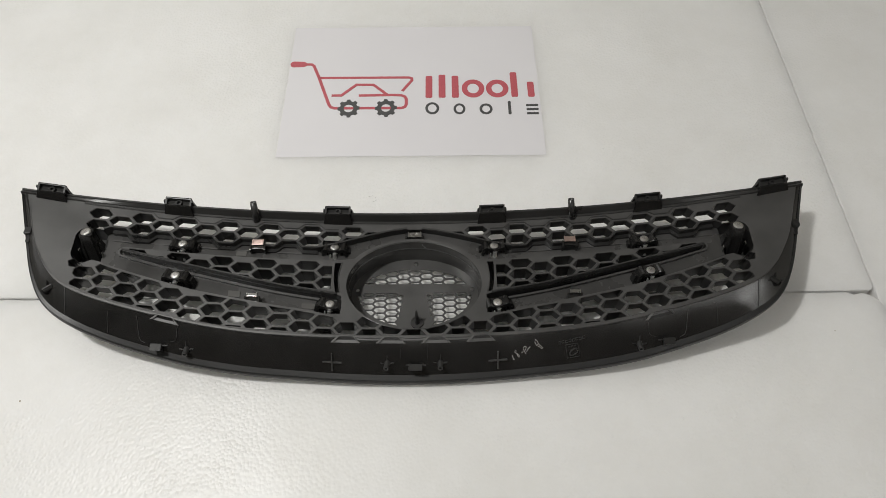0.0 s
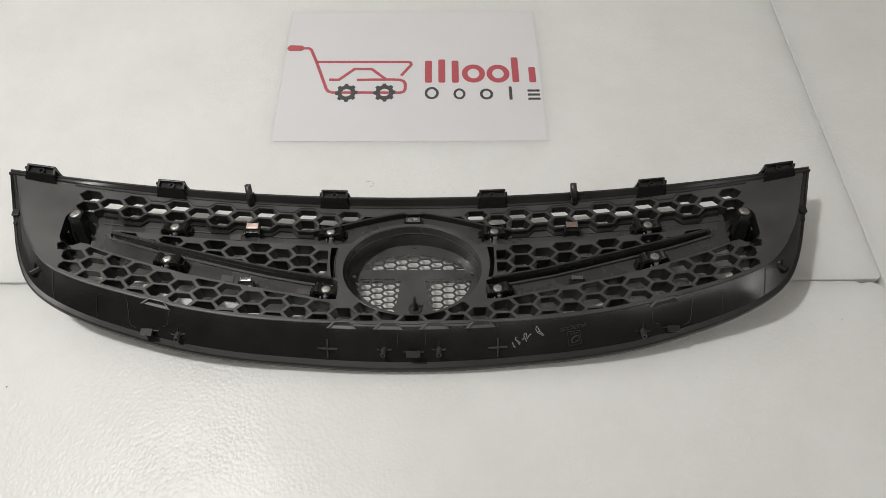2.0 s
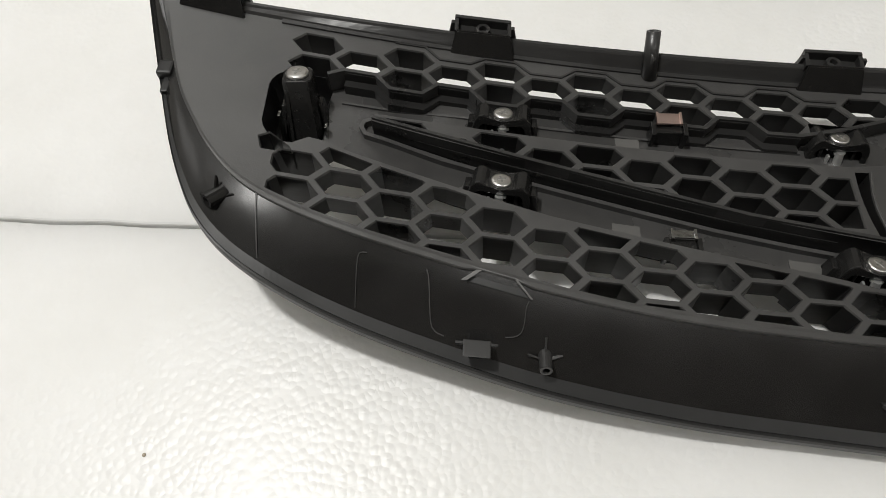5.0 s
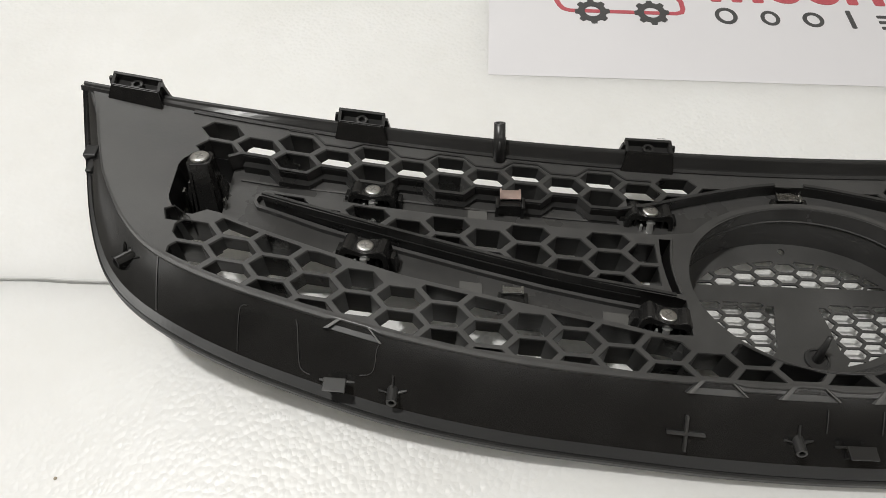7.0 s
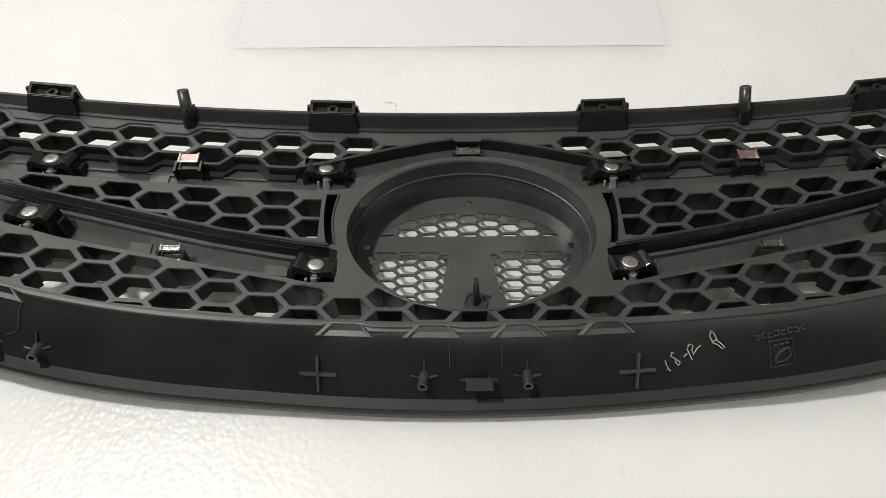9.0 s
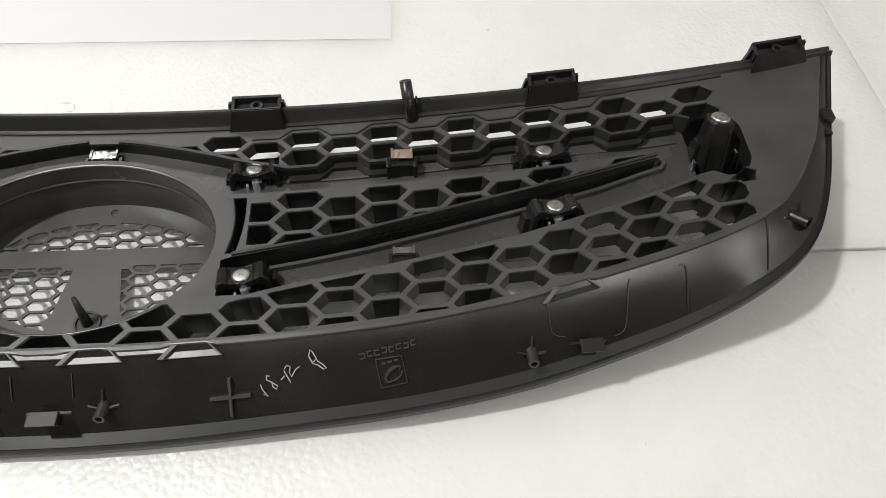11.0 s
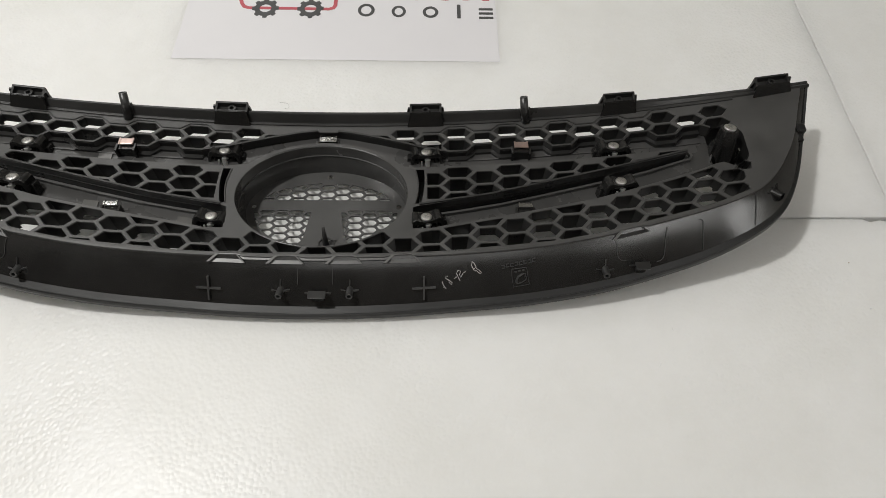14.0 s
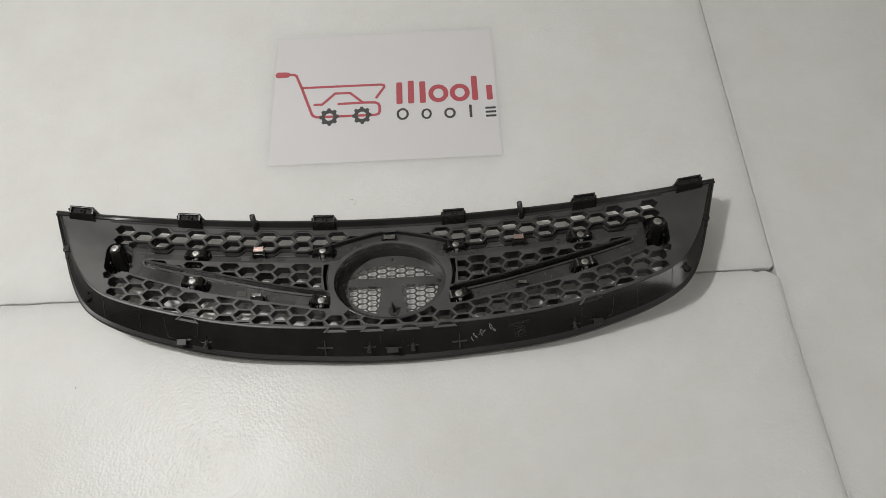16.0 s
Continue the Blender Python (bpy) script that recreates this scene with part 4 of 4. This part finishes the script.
def add_column(bm, low, z0, high, z1, bevel=0.0):
    """A tapering column between two outlines with the same number of corners."""
    a = [bm.verts.new((*p, z0)) for p in low]
    b = [bm.verts.new((*p, z1)) for p in high]
    n = len(a)
    fs = [bm.faces.new(a[::-1]), bm.faces.new(b)] + [bm.faces.new((a[i], a[(i + 1) % n], b[(i + 1) % n], b[i])) for i in range(n)]
    if bevel:
        bmesh.ops.bevel(bm, geom=list({e for f in fs for e in f.edges}), offset=bevel, segments=2, affect="EDGES", profile=0.6)


def octagon(x, x1, y0, y1, cut):
    return [(-x1, y0), (x1, y0), (x, y0 + cut), (x, y1 - cut), (x1, y1), (-x1, y1), (-x, y1 - cut), (-x, y0 + cut)]


def tall_post(u, y, z, s):
    """An eight-sided tapering column with two ribs down its front, standing in a well."""
    bm = bmesh.new()
    f = back(u) - 0.0195
    add_column(bm, octagon(0.0076, 0.0046, -0.0100, 0.0090, 0.0040), f, octagon(0.0058, 0.0040, -0.0056, 0.0056, 0.0020), z - 0.0008, 0.0007)
    for x in (-1, 1):
        hexa(bm, [(x * 0.0050 - 0.0006, -0.0112, f), (x * 0.0050 + 0.0006, -0.0112, f), (x * 0.0050 + 0.0006, -0.0100, f), (x * 0.0050 - 0.0006, -0.0100, f),
                  (x * 0.0042 - 0.0005, -0.0066, z - 0.0050), (x * 0.0042 + 0.0005, -0.0066, z - 0.0050), (x * 0.0042 + 0.0005, -0.0040, z - 0.0050), (x * 0.0042 - 0.0005, -0.0040, z - 0.0050)])
        add_frustum(bm, (x * 0.0096 - 0.0012, -0.0070, x * 0.0096 + 0.0012, 0.0055), f, (x * 0.0074 - 0.0009, -0.003, x * 0.0074 + 0.0009, 0.003), z - 0.013, 0.0004)
    m = leaning(u, y, z, -5 * s)
    bmesh.ops.transform(bm, matrix=m, verts=bm.verts[:])
    post = part("tall_screw_post", bm, POST, grille, "tall glossy black eight-sided screw post")
    for x, low, high in ((-0.0094 if s > 0 else 0.0094, 0.002, 0.0115), (0.0082 * s, 0.004, 0.0180)):
        bm = bmesh.new()
        add_box(bm, (x - 0.0006, -0.0112, f + low), (x + 0.0006, -0.0076, f + high), 0.0003)
        bmesh.ops.transform(bm, matrix=m, verts=bm.verts[:])
        part("plated_edge", bm, SILVER, post, "bright plated edge of the trim behind")
    screw(post, (0, 0, z - 0.0006), m, 0.0046)


for s in (-1, 1):
    tall_post(s * 0.2975, -0.1348, 0.0605, s)
    for u, y, z, t in POSTS:
        screw_post(s * u, y, z, s * t)


# ---- trim clips ----
def trim_clip(u, y, z, w, mat, label, deep=0.0028):
    bm = bmesh.new()
    add_frustum(bm, (u - w * 0.62, y - 0.0075, u + w * 0.62, y - 0.001), back(u) - 0.012, (u - w * 0.56, y - 0.0060, u + w * 0.56, y - 0.001), z - 0.0022, 0.0005)
    for s in (-1, 1):
        add_box(bm, (u + s * w * 0.62 - 0.0009, y - 0.008, back(u) - 0.012), (u + s * w * 0.62 + 0.0009, y - 0.001, z - 0.001), 0.0003)
    block = part("trim_clip", bm, GLOSS, grille, "black clip block with a metal tongue")
    bm = bmesh.new()
    add_box(bm, (u - w / 2, y - deep, z - 0.0012), (u + w / 2, y + deep, z), 0.0004)
    add_box(bm, (u - w / 2, y - deep - 0.0006, z - 0.0005), (u - w / 2 + 0.001, y + deep + 0.0002, z + 0.0005))
    add_box(bm, (u + w / 2 - 0.001, y - deep - 0.0006, z - 0.0005), (u + w / 2, y + deep + 0.0002, z + 0.0005))
    part("tongue", bm, mat, block, label)


for s in (-1, 1):
    trim_clip(s * 0.1463, -0.1345, back(0.146) + 0.0028, 0.0105, FOIL, "pinkish chrome tongue")
    trim_clip(s * 0.1458, -0.1878, back(0.146) - 0.0016, 0.0098, SILVER, "silver chrome tongue", 0.0017)
trim_clip(0.0, -0.1222, 0.0305, 0.0130, SILVER, "silver chrome tongue")


# ---- small moulded details on the lip ----
def cross_rib(u, w, size=0.0082):
    c, d = lip_at(u, w), lip_at(u + 0.01, w)
    across = (d - c).normalized()
    down = (lip_at(u, w + 0.15) - lip_at(u, w - 0.15)).normalized()
    up = across.cross(down)
    up = up if up.z > 0 else -up
    bm = bmesh.new()
    for a, b in ((across, down), (down, across)):
        for q in (-1,):
            vs = []
            for sa, sb, su in ((-1, -1, -1), (1, -1, -1), (1, 1, -1), (-1, 1, -1), (-1, -1, 1), (1, -1, 1), (1, 1, 1), (-1, 1, 1)):
                vs.append(bm.verts.new(c + a * size * sa + b * 0.00055 * sb + up * (0.0007 + 0.0011 * su)))
            for ix in ((0, 1, 2, 3), (4, 5, 6, 7), (0, 1, 5, 4), (1, 2, 6, 5), (2, 3, 7, 6), (3, 0, 4, 7)):
                bm.faces.new([vs[i] for i in ix])
    part("cross_rib", bm, PLASTIC, grille)


def lip_near(x, y):
    return min((lip_point(i, w / 24) for i in range(len(RIDGE_LINE)) for w in range(25)), key=lambda p: (p.x - x) ** 2 + (p.y - y) ** 2)


def hollow_post(x, y, high=0.0085, r=0.0023, aside=0.0, mat=SATIN):
    c = lip_near(x, y)
    bm = bmesh.new()
    way = Vector((aside, -0.93, 0.32)).normalized()
    tip = c + way * high
    add_tube(bm, c - way * 0.003, tip, r * 1.1, r, r * 0.6, 18, 0.5)
    for d in (Vector((0.0062, 0, 0)), Vector((-0.0062, 0, 0)), Vector((0, 0.005, 0.0045))):
        n = Vector((-d.y, d.x, 0)).normalized() * 0.00035
        e = c + d
        for p, q in ((c, e),):
            vs = [bm.verts.new(x) for x in (p - n - Vector((0, 0, 0.001)), p + n - Vector((0, 0, 0.001)), q + n - Vector((0, 0, 0.001)), q - n - Vector((0, 0, 0.001)), p - n + way * high * 0.28, p + n + way * high * 0.28, q + n + Vector((0, 0, 0.0012)), q - n + Vector((0, 0, 0.0012)))]
            for ix in ((0, 1, 2, 3), (4, 5, 6, 7), (0, 1, 5, 4), (1, 2, 6, 5), (2, 3, 7, 6), (3, 0, 4, 7)):
                bm.faces.new([vs[i] for i in ix])
    part("hollow_post", bm, mat, grille, "small hollow post with fins")


def hook_block(u, y0, y1, top, wide):
    """An upright hook: a flat lit head on a narrower stem, with a thin bar behind it."""
    slope = (lip_near(u + 0.01, y1).y - lip_near(u - 0.01, y1).y) / 0.02 if abs(u) > 0.1 else 0.0
    base = lip_near(u, y1).z - 0.004
    bm = bmesh.new()
    add_frustum(bm, (-wide, y0 + 0.0008, wide, y1), top - 0.0016, (-wide, y0, wide, y1), top, 0.0004)
    add_frustum(bm, (-wide * 0.62, y0 + 0.0034, wide * 0.62, y1), base, (-wide * 0.62, y0 + 0.0026, wide * 0.62, y1), top - 0.0014)
    add_box(bm, (-wide - 0.0028, y1 + 0.0004, lip_near(u, y1).z - 0.002), (wide + 0.0028, y1 + 0.0014, lip_near(u, y1).z + 0.0016))
    for v in bm.verts:
        v.co = Vector((u + v.co.x, v.co.y + slope * v.co.x, v.co.z))
    part("hook_block", bm, TAB, grille, "raised black hook block")


for u in (-0.0715, 0.0735):
    cross_rib(u, 0.72)
for u, aside in ((-0.0243, -0.12), (0.0250, -0.02)):
    hollow_post(u, -0.2478, 0.0068, 0.0023, aside)
hook_block(0.0015, -0.2570, -0.2508, 0.0222, 0.0060)
for s in (-1, 1):
    hollow_post(s * 0.1970, -0.2356, 0.0068)
    hook_block(s * 0.2230, -0.2398, -0.2332, 0.0325, 0.0050)
    hollow_post(s * 0.3215, -0.1866, 0.0050, 0.0030, s * 0.75, GLOSS)
    bm = bmesh.new()
    add_box(bm, (s * 0.3535 - 0.0030, -0.1335, 0.046), (s * 0.3535 + 0.0034, -0.1262, 0.0572), 0.0010)
    add_box(bm, (s * 0.3522 - 0.0016, -0.1410, 0.046), (s * 0.3522 + 0.0016, -0.1215, 0.0545), 0.0006)
    part("side_catch", bm, FLANGE, grille, "small black side catch")


def ridge_notch(u, mat, w=0.0128):
    """A half hexagon cut into the ridge strip: a dark riser, a light sloping facet below it and slanting fins beside it."""
    bm = bmesh.new()
    a, b, c, d = lip_at(u - w * 0.52, 0.02), lip_at(u + w * 0.52, 0.02), lip_at(u + w * 0.95, 0.2), lip_at(u - w * 0.95, 0.2)
    low = Vector((0, 0.001, -0.002))
    back_edge, front_edge = Vector((0, -0.0008, -0.0010)), Vector((0, -0.0004, 0.0007))
    hexa(bm, [a + low, b + low, c + low, d + low, a + back_edge, b + back_edge, c + front_edge, d + front_edge])
    bmesh.ops.bevel(bm, geom=bm.edges[:], offset=0.00025, segments=1, affect="EDGES")
    notch = part("ridge_notch", bm, mat, grille, "sloping grey facet under a mesh cell")
    for p, q, thick in ((a, d, 0.0011), (b, c, 0.0004)):
        fin = bmesh.new()
        n = Vector((thick, 0, 0))
        up = Vector((0, -0.0006, 0.0014))
        hexa(fin, [p - n + low, p + n + low, q + n + low, q - n + low, p - n + up * 0.7, p + n + up * 0.7, q + n + up * 1.5, q - n + up * 1.5])
        part("notch_fin", fin, SCORE, notch, "scuffed grey fin")


def tooth(u0, u1):
    """The ridge strip's wide stretch between two notches: a flat top and a dark front."""
    bm = bmesh.new()
    a, b, c, d = lip_at(u0, 0.0), lip_at(u1, 0.0), lip_at(u1 - 0.0042, 0.14), lip_at(u0 + 0.0042, 0.14)
    low = Vector((0, 0.0005, -0.0025))
    flat = lambda p, r: Vector((p.x, p.y, r.z - 0.0010))
    hexa(bm, [a + low, b + low, c + low, d + low, a, b, flat(c, b), flat(d, a)])
    bmesh.ops.bevel(bm, geom=bm.edges[:], offset=0.0003, segments=1, affect="EDGES")
    part("ridge_tooth", bm, PLASTIC, grille)


for u in NOTCHES:
    ridge_notch(u, FLANGE if abs(u) > 0.1 else PLASTIC)
for k in (-2, 0, 2):
    tooth(k * PITCH_U - 0.0130, k * PITCH_U + 0.0130)


def on_lip(bm, pts, width, lift=0.0005):
    """A thin raised line laid on the lip in one piece: points of (u, w)."""
    where = [lip_at(u, w) + Vector((0, -lift, lift)) for u, w in pts]
    rows = []
    for i, p in enumerate(where):
        d = (where[min(i + 1, len(where) - 1)] - where[max(i - 1, 0)]).normalized()
        n = d.cross(Vector((0, -0.5, 0.86))).normalized() * width / 2
        top = Vector((0, -0.0002, 0.0003))
        rows.append([bm.verts.new(v) for v in (p + n, p + n + top, p - n + top, p - n)])
    for p, q in zip(rows, rows[1:]):
        for i in range(3):
            bm.faces.new((p[i], p[i + 1], q[i + 1], q[i]))
    bm.faces.new(rows[0])
    bm.faces.new(rows[-1][::-1])


# handwritten date in white marker
for line in ([(0.0858, 0.61), (0.0866, 0.68), (0.0886, 0.76), (0.0868, 0.73)], [(0.0897, 0.52), (0.0885, 0.51), (0.0883, 0.56), (0.0905, 0.60), (0.0927, 0.65), (0.0921, 0.69), (0.0907, 0.65), (0.0904, 0.59)], [(0.0942, 0.58), (0.0957, 0.54)],
             [(0.0955, 0.47), (0.0981, 0.63)], [(0.0957, 0.45), (0.0967, 0.41), (0.0982, 0.43), (0.0977, 0.50), (0.0985, 0.56), (0.1000, 0.48), (0.1018, 0.44)], [(0.1074, 0.43), (0.1057, 0.32), (0.1063, 0.24), (0.1073, 0.27), (0.1089, 0.37), (0.1071, 0.41)], [(0.1089, 0.39), (0.1110, 0.44), (0.1128, 0.50), (0.1115, 0.51), (0.1094, 0.45), (0.1077, 0.43)]):
    bm = bmesh.new()
    on_lip(bm, line, 0.00042)
    part("handwritten_stroke", bm, MARKER, grille, "white marker stroke of the date 18-12 B")
# moulded maker's stamp, as plain bars and a frame
def stamp(line, wide):
    bm = bmesh.new()
    on_lip(bm, line, wide, 0.0003)
    part("stamp_bar", bm, STAMP, grille)


for i in range(8):
    u, w = 0.1262 + 0.00300 * i, 0.405 - 0.010 * i + (0.0 if i % 2 else 0.012)
    stamp([(u, w - 0.035), (u + 0.0022, w - 0.040)], 0.00055)
    stamp([(u + 0.0003, w + 0.030), (u + 0.0024, w + 0.025)], 0.00055)
    stamp([(u + (0.0002 if i % 3 else 0.0021), w - 0.035), (u + (0.0004 if i % 3 else 0.0023), w + 0.03)], 0.0006)
stamp([(0.1328, 0.480), (0.1434, 0.475), (0.1457, 0.825), (0.1348, 0.845), (0.1328, 0.480)], 0.0005)
for u in (0.1352, 0.1378, 0.1404):
    stamp([(u, 0.545 - 4 * (u - 0.1352)), (u + 0.0016, 0.540 - 4 * (u - 0.1352))], 0.0009)
stamp([(0.1408, 0.60), (0.1378, 0.65), (0.1366, 0.72), (0.1370, 0.775)], 0.0014)
stamp([(0.1370, 0.785), (0.1400, 0.775), (0.1432, 0.725), (0.1436, 0.66)], 0.0007)
stamp([(0.1408, 0.60), (0.1428, 0.61), (0.1425, 0.66)], 0.0008)
# parting lines: two beside each hook block, a line and its arc beyond, one across the lip's end
SIDE_LINE = [(0.2420, 0.20), (0.2410, 0.30), (0.2402, 0.82), (0.2385, 0.90), (0.2350, 0.91)]
INNER_LINE = [(0.2050, 0.22), (0.2060, 0.30), (0.2064, 0.56), (0.2085, 0.66), (0.2130, 0.71)]
ARC = [(0.2640, 0.235), (0.2662, 0.25), (0.2676, 0.32), (0.2680, 0.96)]
END_LINE = [(0.3065, 0.03), (0.3060, 0.30), (0.3045, 0.96)]
MIDDLE = [(0.0118, 0.30), (0.0118, 0.60)]
for s in (-1, 1):
    for line, wide, mat in ((SIDE_LINE, 0.00040, LINE), (INNER_LINE, 0.00030, LINE), (ARC, 0.00036, STAMP), (END_LINE, 0.00045, STAMP), (MIDDLE, 0.00035, LINE)):
        bm = bmesh.new()
        for _ in range(2):
            line = [line[0]] + [(0.75 * p[0] + 0.25 * q[0], 0.75 * p[1] + 0.25 * q[1]) if k else (0.25 * p[0] + 0.75 * q[0], 0.25 * p[1] + 0.75 * q[1]) for p, q in zip(line, line[1:]) for k in (1, 0)] + [line[-1]]
        on_lip(bm, [(s * u, w) for u, w in line], wide, 0.0002)
        part("parting_line", bm, mat, grille)
# low ledge at the foot of the straight flange
bm = bmesh.new()
add_band(bm, [(0.0195 * i, bowed(0.0195 * i, -0.1107)) for i in range(-16, 17)], 0.0022, lambda x, y: back(x) - 0.002, lambda x, y: back(x) + 0.0009)
part("foot_ledge", bm, SATIN, grille, "narrow shiny ledge along the flange")
# raised stepped rib above the channel and its lower ledge
for s in (-1, 1):
    line = [(-s * u, bowed(u, y + 0.0009)) for u, y in [(-0.2885, -0.1378)] + step_line + RIB[1:]]
    bm = bmesh.new()
    add_band(bm, line, 0.0016, lambda x, y: back(x) - 0.008, lambda x, y: back(x) + 0.0013)
    part("stepped_rib", bm, SATIN, grille)
    # ledge in the recess colour, darkened for the shade under the rib
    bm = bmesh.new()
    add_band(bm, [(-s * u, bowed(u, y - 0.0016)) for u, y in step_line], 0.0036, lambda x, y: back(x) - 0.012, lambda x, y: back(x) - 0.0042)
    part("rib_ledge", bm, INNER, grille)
    bm = bmesh.new()
    add_band(bm, [(-s * u, bowed(u, y + 0.0006)) for u, y in MID_LOW], 0.0014, lambda x, y: back(x) - 0.010, lambda x, y: back(x) + 0.0012)
    part("slanting_rib", bm, SATIN, grille)
    bm = bmesh.new()
    add_band(bm, [(-s * u, bowed(u, sample(MID_LOW, u) - 0.0017)) for u in (-0.255, -0.23, -0.2, -0.16, -0.12, -0.085)], 0.0012, lambda x, y: back(x) - strip_depth(x, y) - 0.001, lambda x, y: back(x) - strip_depth(x, y) + 0.0009)
    part("strip_edge", bm, PLASTIC, grille)
    bm = bmesh.new()
    add_band(bm, [(-s * u, bowed(u, -0.1432)) for u in (-0.283, -0.26, -0.23, -0.2, -0.16, -0.12, -0.09)], 0.0011, lambda x, y: back(x) - strip_depth(x, y) - 0.001, lambda x, y: back(x) - strip_depth(x, y) + 0.0009)
    part("strip_edge", bm, PLASTIC, grille)
# raised rim round the insert's tip, the stepped upper edge of the mesh, parting line on the insert's wall
for s in (-1, 1):
    rim = [(-0.2625, -0.1502), (-0.2685, -0.1508), (-0.2724, -0.1530), (-0.2732, -0.1560), (-0.2712, -0.1592)] + [(u, sample(MID_LOW, u) - 0.0034) for u in (-0.262, -0.24, -0.22, -0.19, -0.16, -0.13, -0.10, -0.085)]
    bm = bmesh.new()
    add_band(bm, [(-s * u, bowed(u, y)) for u, y in rim], 0.0017, lambda x, y: back(x) - strip_depth(x, y) - 0.001, lambda x, y: back(x) - strip_depth(x, y) + 0.0030)
    part("insert_rim", bm, PLASTIC, grille)
    contour = []
    for k in range(4, 14):
        y = (-0.1138 if k % 2 else -0.1190) if k < 12 else (-0.1120 if k % 2 else -0.1180)
        contour += [(s * (k * PITCH_U - 0.0066), y), (s * (k * PITCH_U + 0.0066), y)]
    bm = bmesh.new()
    add_band(bm, [(u, bowed(u, y)) for u, y in contour], 0.0009, lambda x, y: back(x) - 0.002, lambda x, y: back(x) + 0.0007)
    part("mesh_edge_step", bm, SATIN, grille)
    bm = bmesh.new()
    add_band(bm, [(-s * u, bowed(u, sample(MID_LOW, u) - 0.0001)) for u in (-0.262, -0.24, -0.22, -0.19, -0.16, -0.13, -0.10, -0.085)], 0.0010, lambda x, y: back(x) - 0.012, lambda x, y: back(x) - 0.0052)
    part("wall_parting_line", bm, INNER, grille)
# rounded collar edge beside the bowl
for s in (-1, 1):
    bm = bmesh.new()
    add_band(bm, [(-s * (u + 0.0006), y) for u, y in gap_in], 0.0010, lambda x, y: back(x) - 0.002, lambda x, y: back(x) + 0.0009)
    bmesh.ops.bevel(bm, geom=bm.edges[:], offset=0.0003, segments=1, affect="EDGES")
    part("collar_edge", bm, PLASTIC, grille)
# scraps of clear tape
for u, y, w, h in ((-0.1625, -0.1418, 0.0098, 0.0062), (-0.1650, -0.1822, 0.011, 0.0062), (-0.0962, -0.1940, 0.012, 0.0055)):
    bm = bmesh.new()
    slope = 0.12 if y < -0.18 else 0.05
    add_prism(bm, [(u - w / 2, y - h / 2 + slope * w / 2), (u + w / 2, y - h / 2 - slope * w / 2), (u + w / 2, y + h / 2 - slope * w / 2), (u - w / 2, y + h / 2 + slope * w / 2)], back(u) - strip_depth(u, y) - 0.0005, back(u) - strip_depth(u, y) + 0.0006)
    part("tape_scrap", bm, TAPE, grille, "scrap of dull clear tape")

# ---- loose specks ----
for i, (x, y, r) in enumerate(((-0.339, -0.273, 0.0008), (0.397, -0.213, 0.0005))):
    bm = bmesh.new()
    bmesh.ops.create_icosphere(bm, subdivisions=2, radius=r)
    for v in bm.verts:
        v.co *= 1 + 0.2 * noise.noise(v.co * 400 + Vector((i, 0, 0)))
        v.co.z *= 0.6
    crumb = part("dirt_crumb", bm, DIRT, None, "", True)
    crumb.location = (x, y, r * 0.4)
    tagged(crumb, "tiny brown dirt crumb on white polystyrene", "crumb", "loose crumbs")

for i, (x, y, along, across, turn) in enumerate(((0.400, -0.251, 0.0012, 0.0008, 10), (0.254, -0.268, 0.0010, 0.0005, 70), (0.240, -0.294, 0.0022, 0.0005, 60), (0.212, 0.009, 0.0008, 0.0006, 0))):
    bm = bmesh.new()
    bmesh.ops.create_icosphere(bm, subdivisions=2, radius=1.0)
    for v in bm.verts:
        v.co *= 1 + 0.3 * noise.noise(v.co * 1.7 + Vector((i, 3, 0)))
        v.co = Vector((v.co.x * along, v.co.y * across, v.co.z * 0.00035))
    flake = part("foam_flake", bm, FLAKE, None, "", True)
    flake.matrix_world = pose(x, y, 0.0002, 0, 0, turn)
    tagged(flake, "tiny white polystyrene flake on the foam board", "foam flake", "loose foam flakes")


def loose_fibre():
    """A short curled grey fibre on the board behind the grille."""
    line = dense([(-0.0390, -0.0535, 0.0004), (-0.0368, -0.0555, 0.0010), (-0.0356, -0.0585, 0.0006), (-0.0372, -0.0608, 0.0004), (-0.0398, -0.0600, 0.0003)], 24)
    line = [p for p in line if p.x < 0]
    bm = bmesh.new()
    rings = []
    for i, p in enumerate(line):
        d = (line[min(i + 1, len(line) - 1)] - line[max(i - 1, 0)]).normalized()
        a = d.cross(Vector((0, 0, 1))).normalized() * 0.0001
        b = d.cross(a).normalized() * 0.0001
        rings.append([bm.verts.new(p + v) for v in (a, b, -a, -b)])
    for p, q in zip(rings, rings[1:]):
        for i in range(4):
            bm.faces.new((p[i], p[(i + 1) % 4], q[(i + 1) % 4], q[i]))
    bm.faces.new(rings[0][::-1])
    bm.faces.new(rings[-1])
    tagged(part("loose_fibre", bm, FIBRE, None, "", True), "short curled grey fibre lying on white polystyrene", "fibre")


loose_fibre()
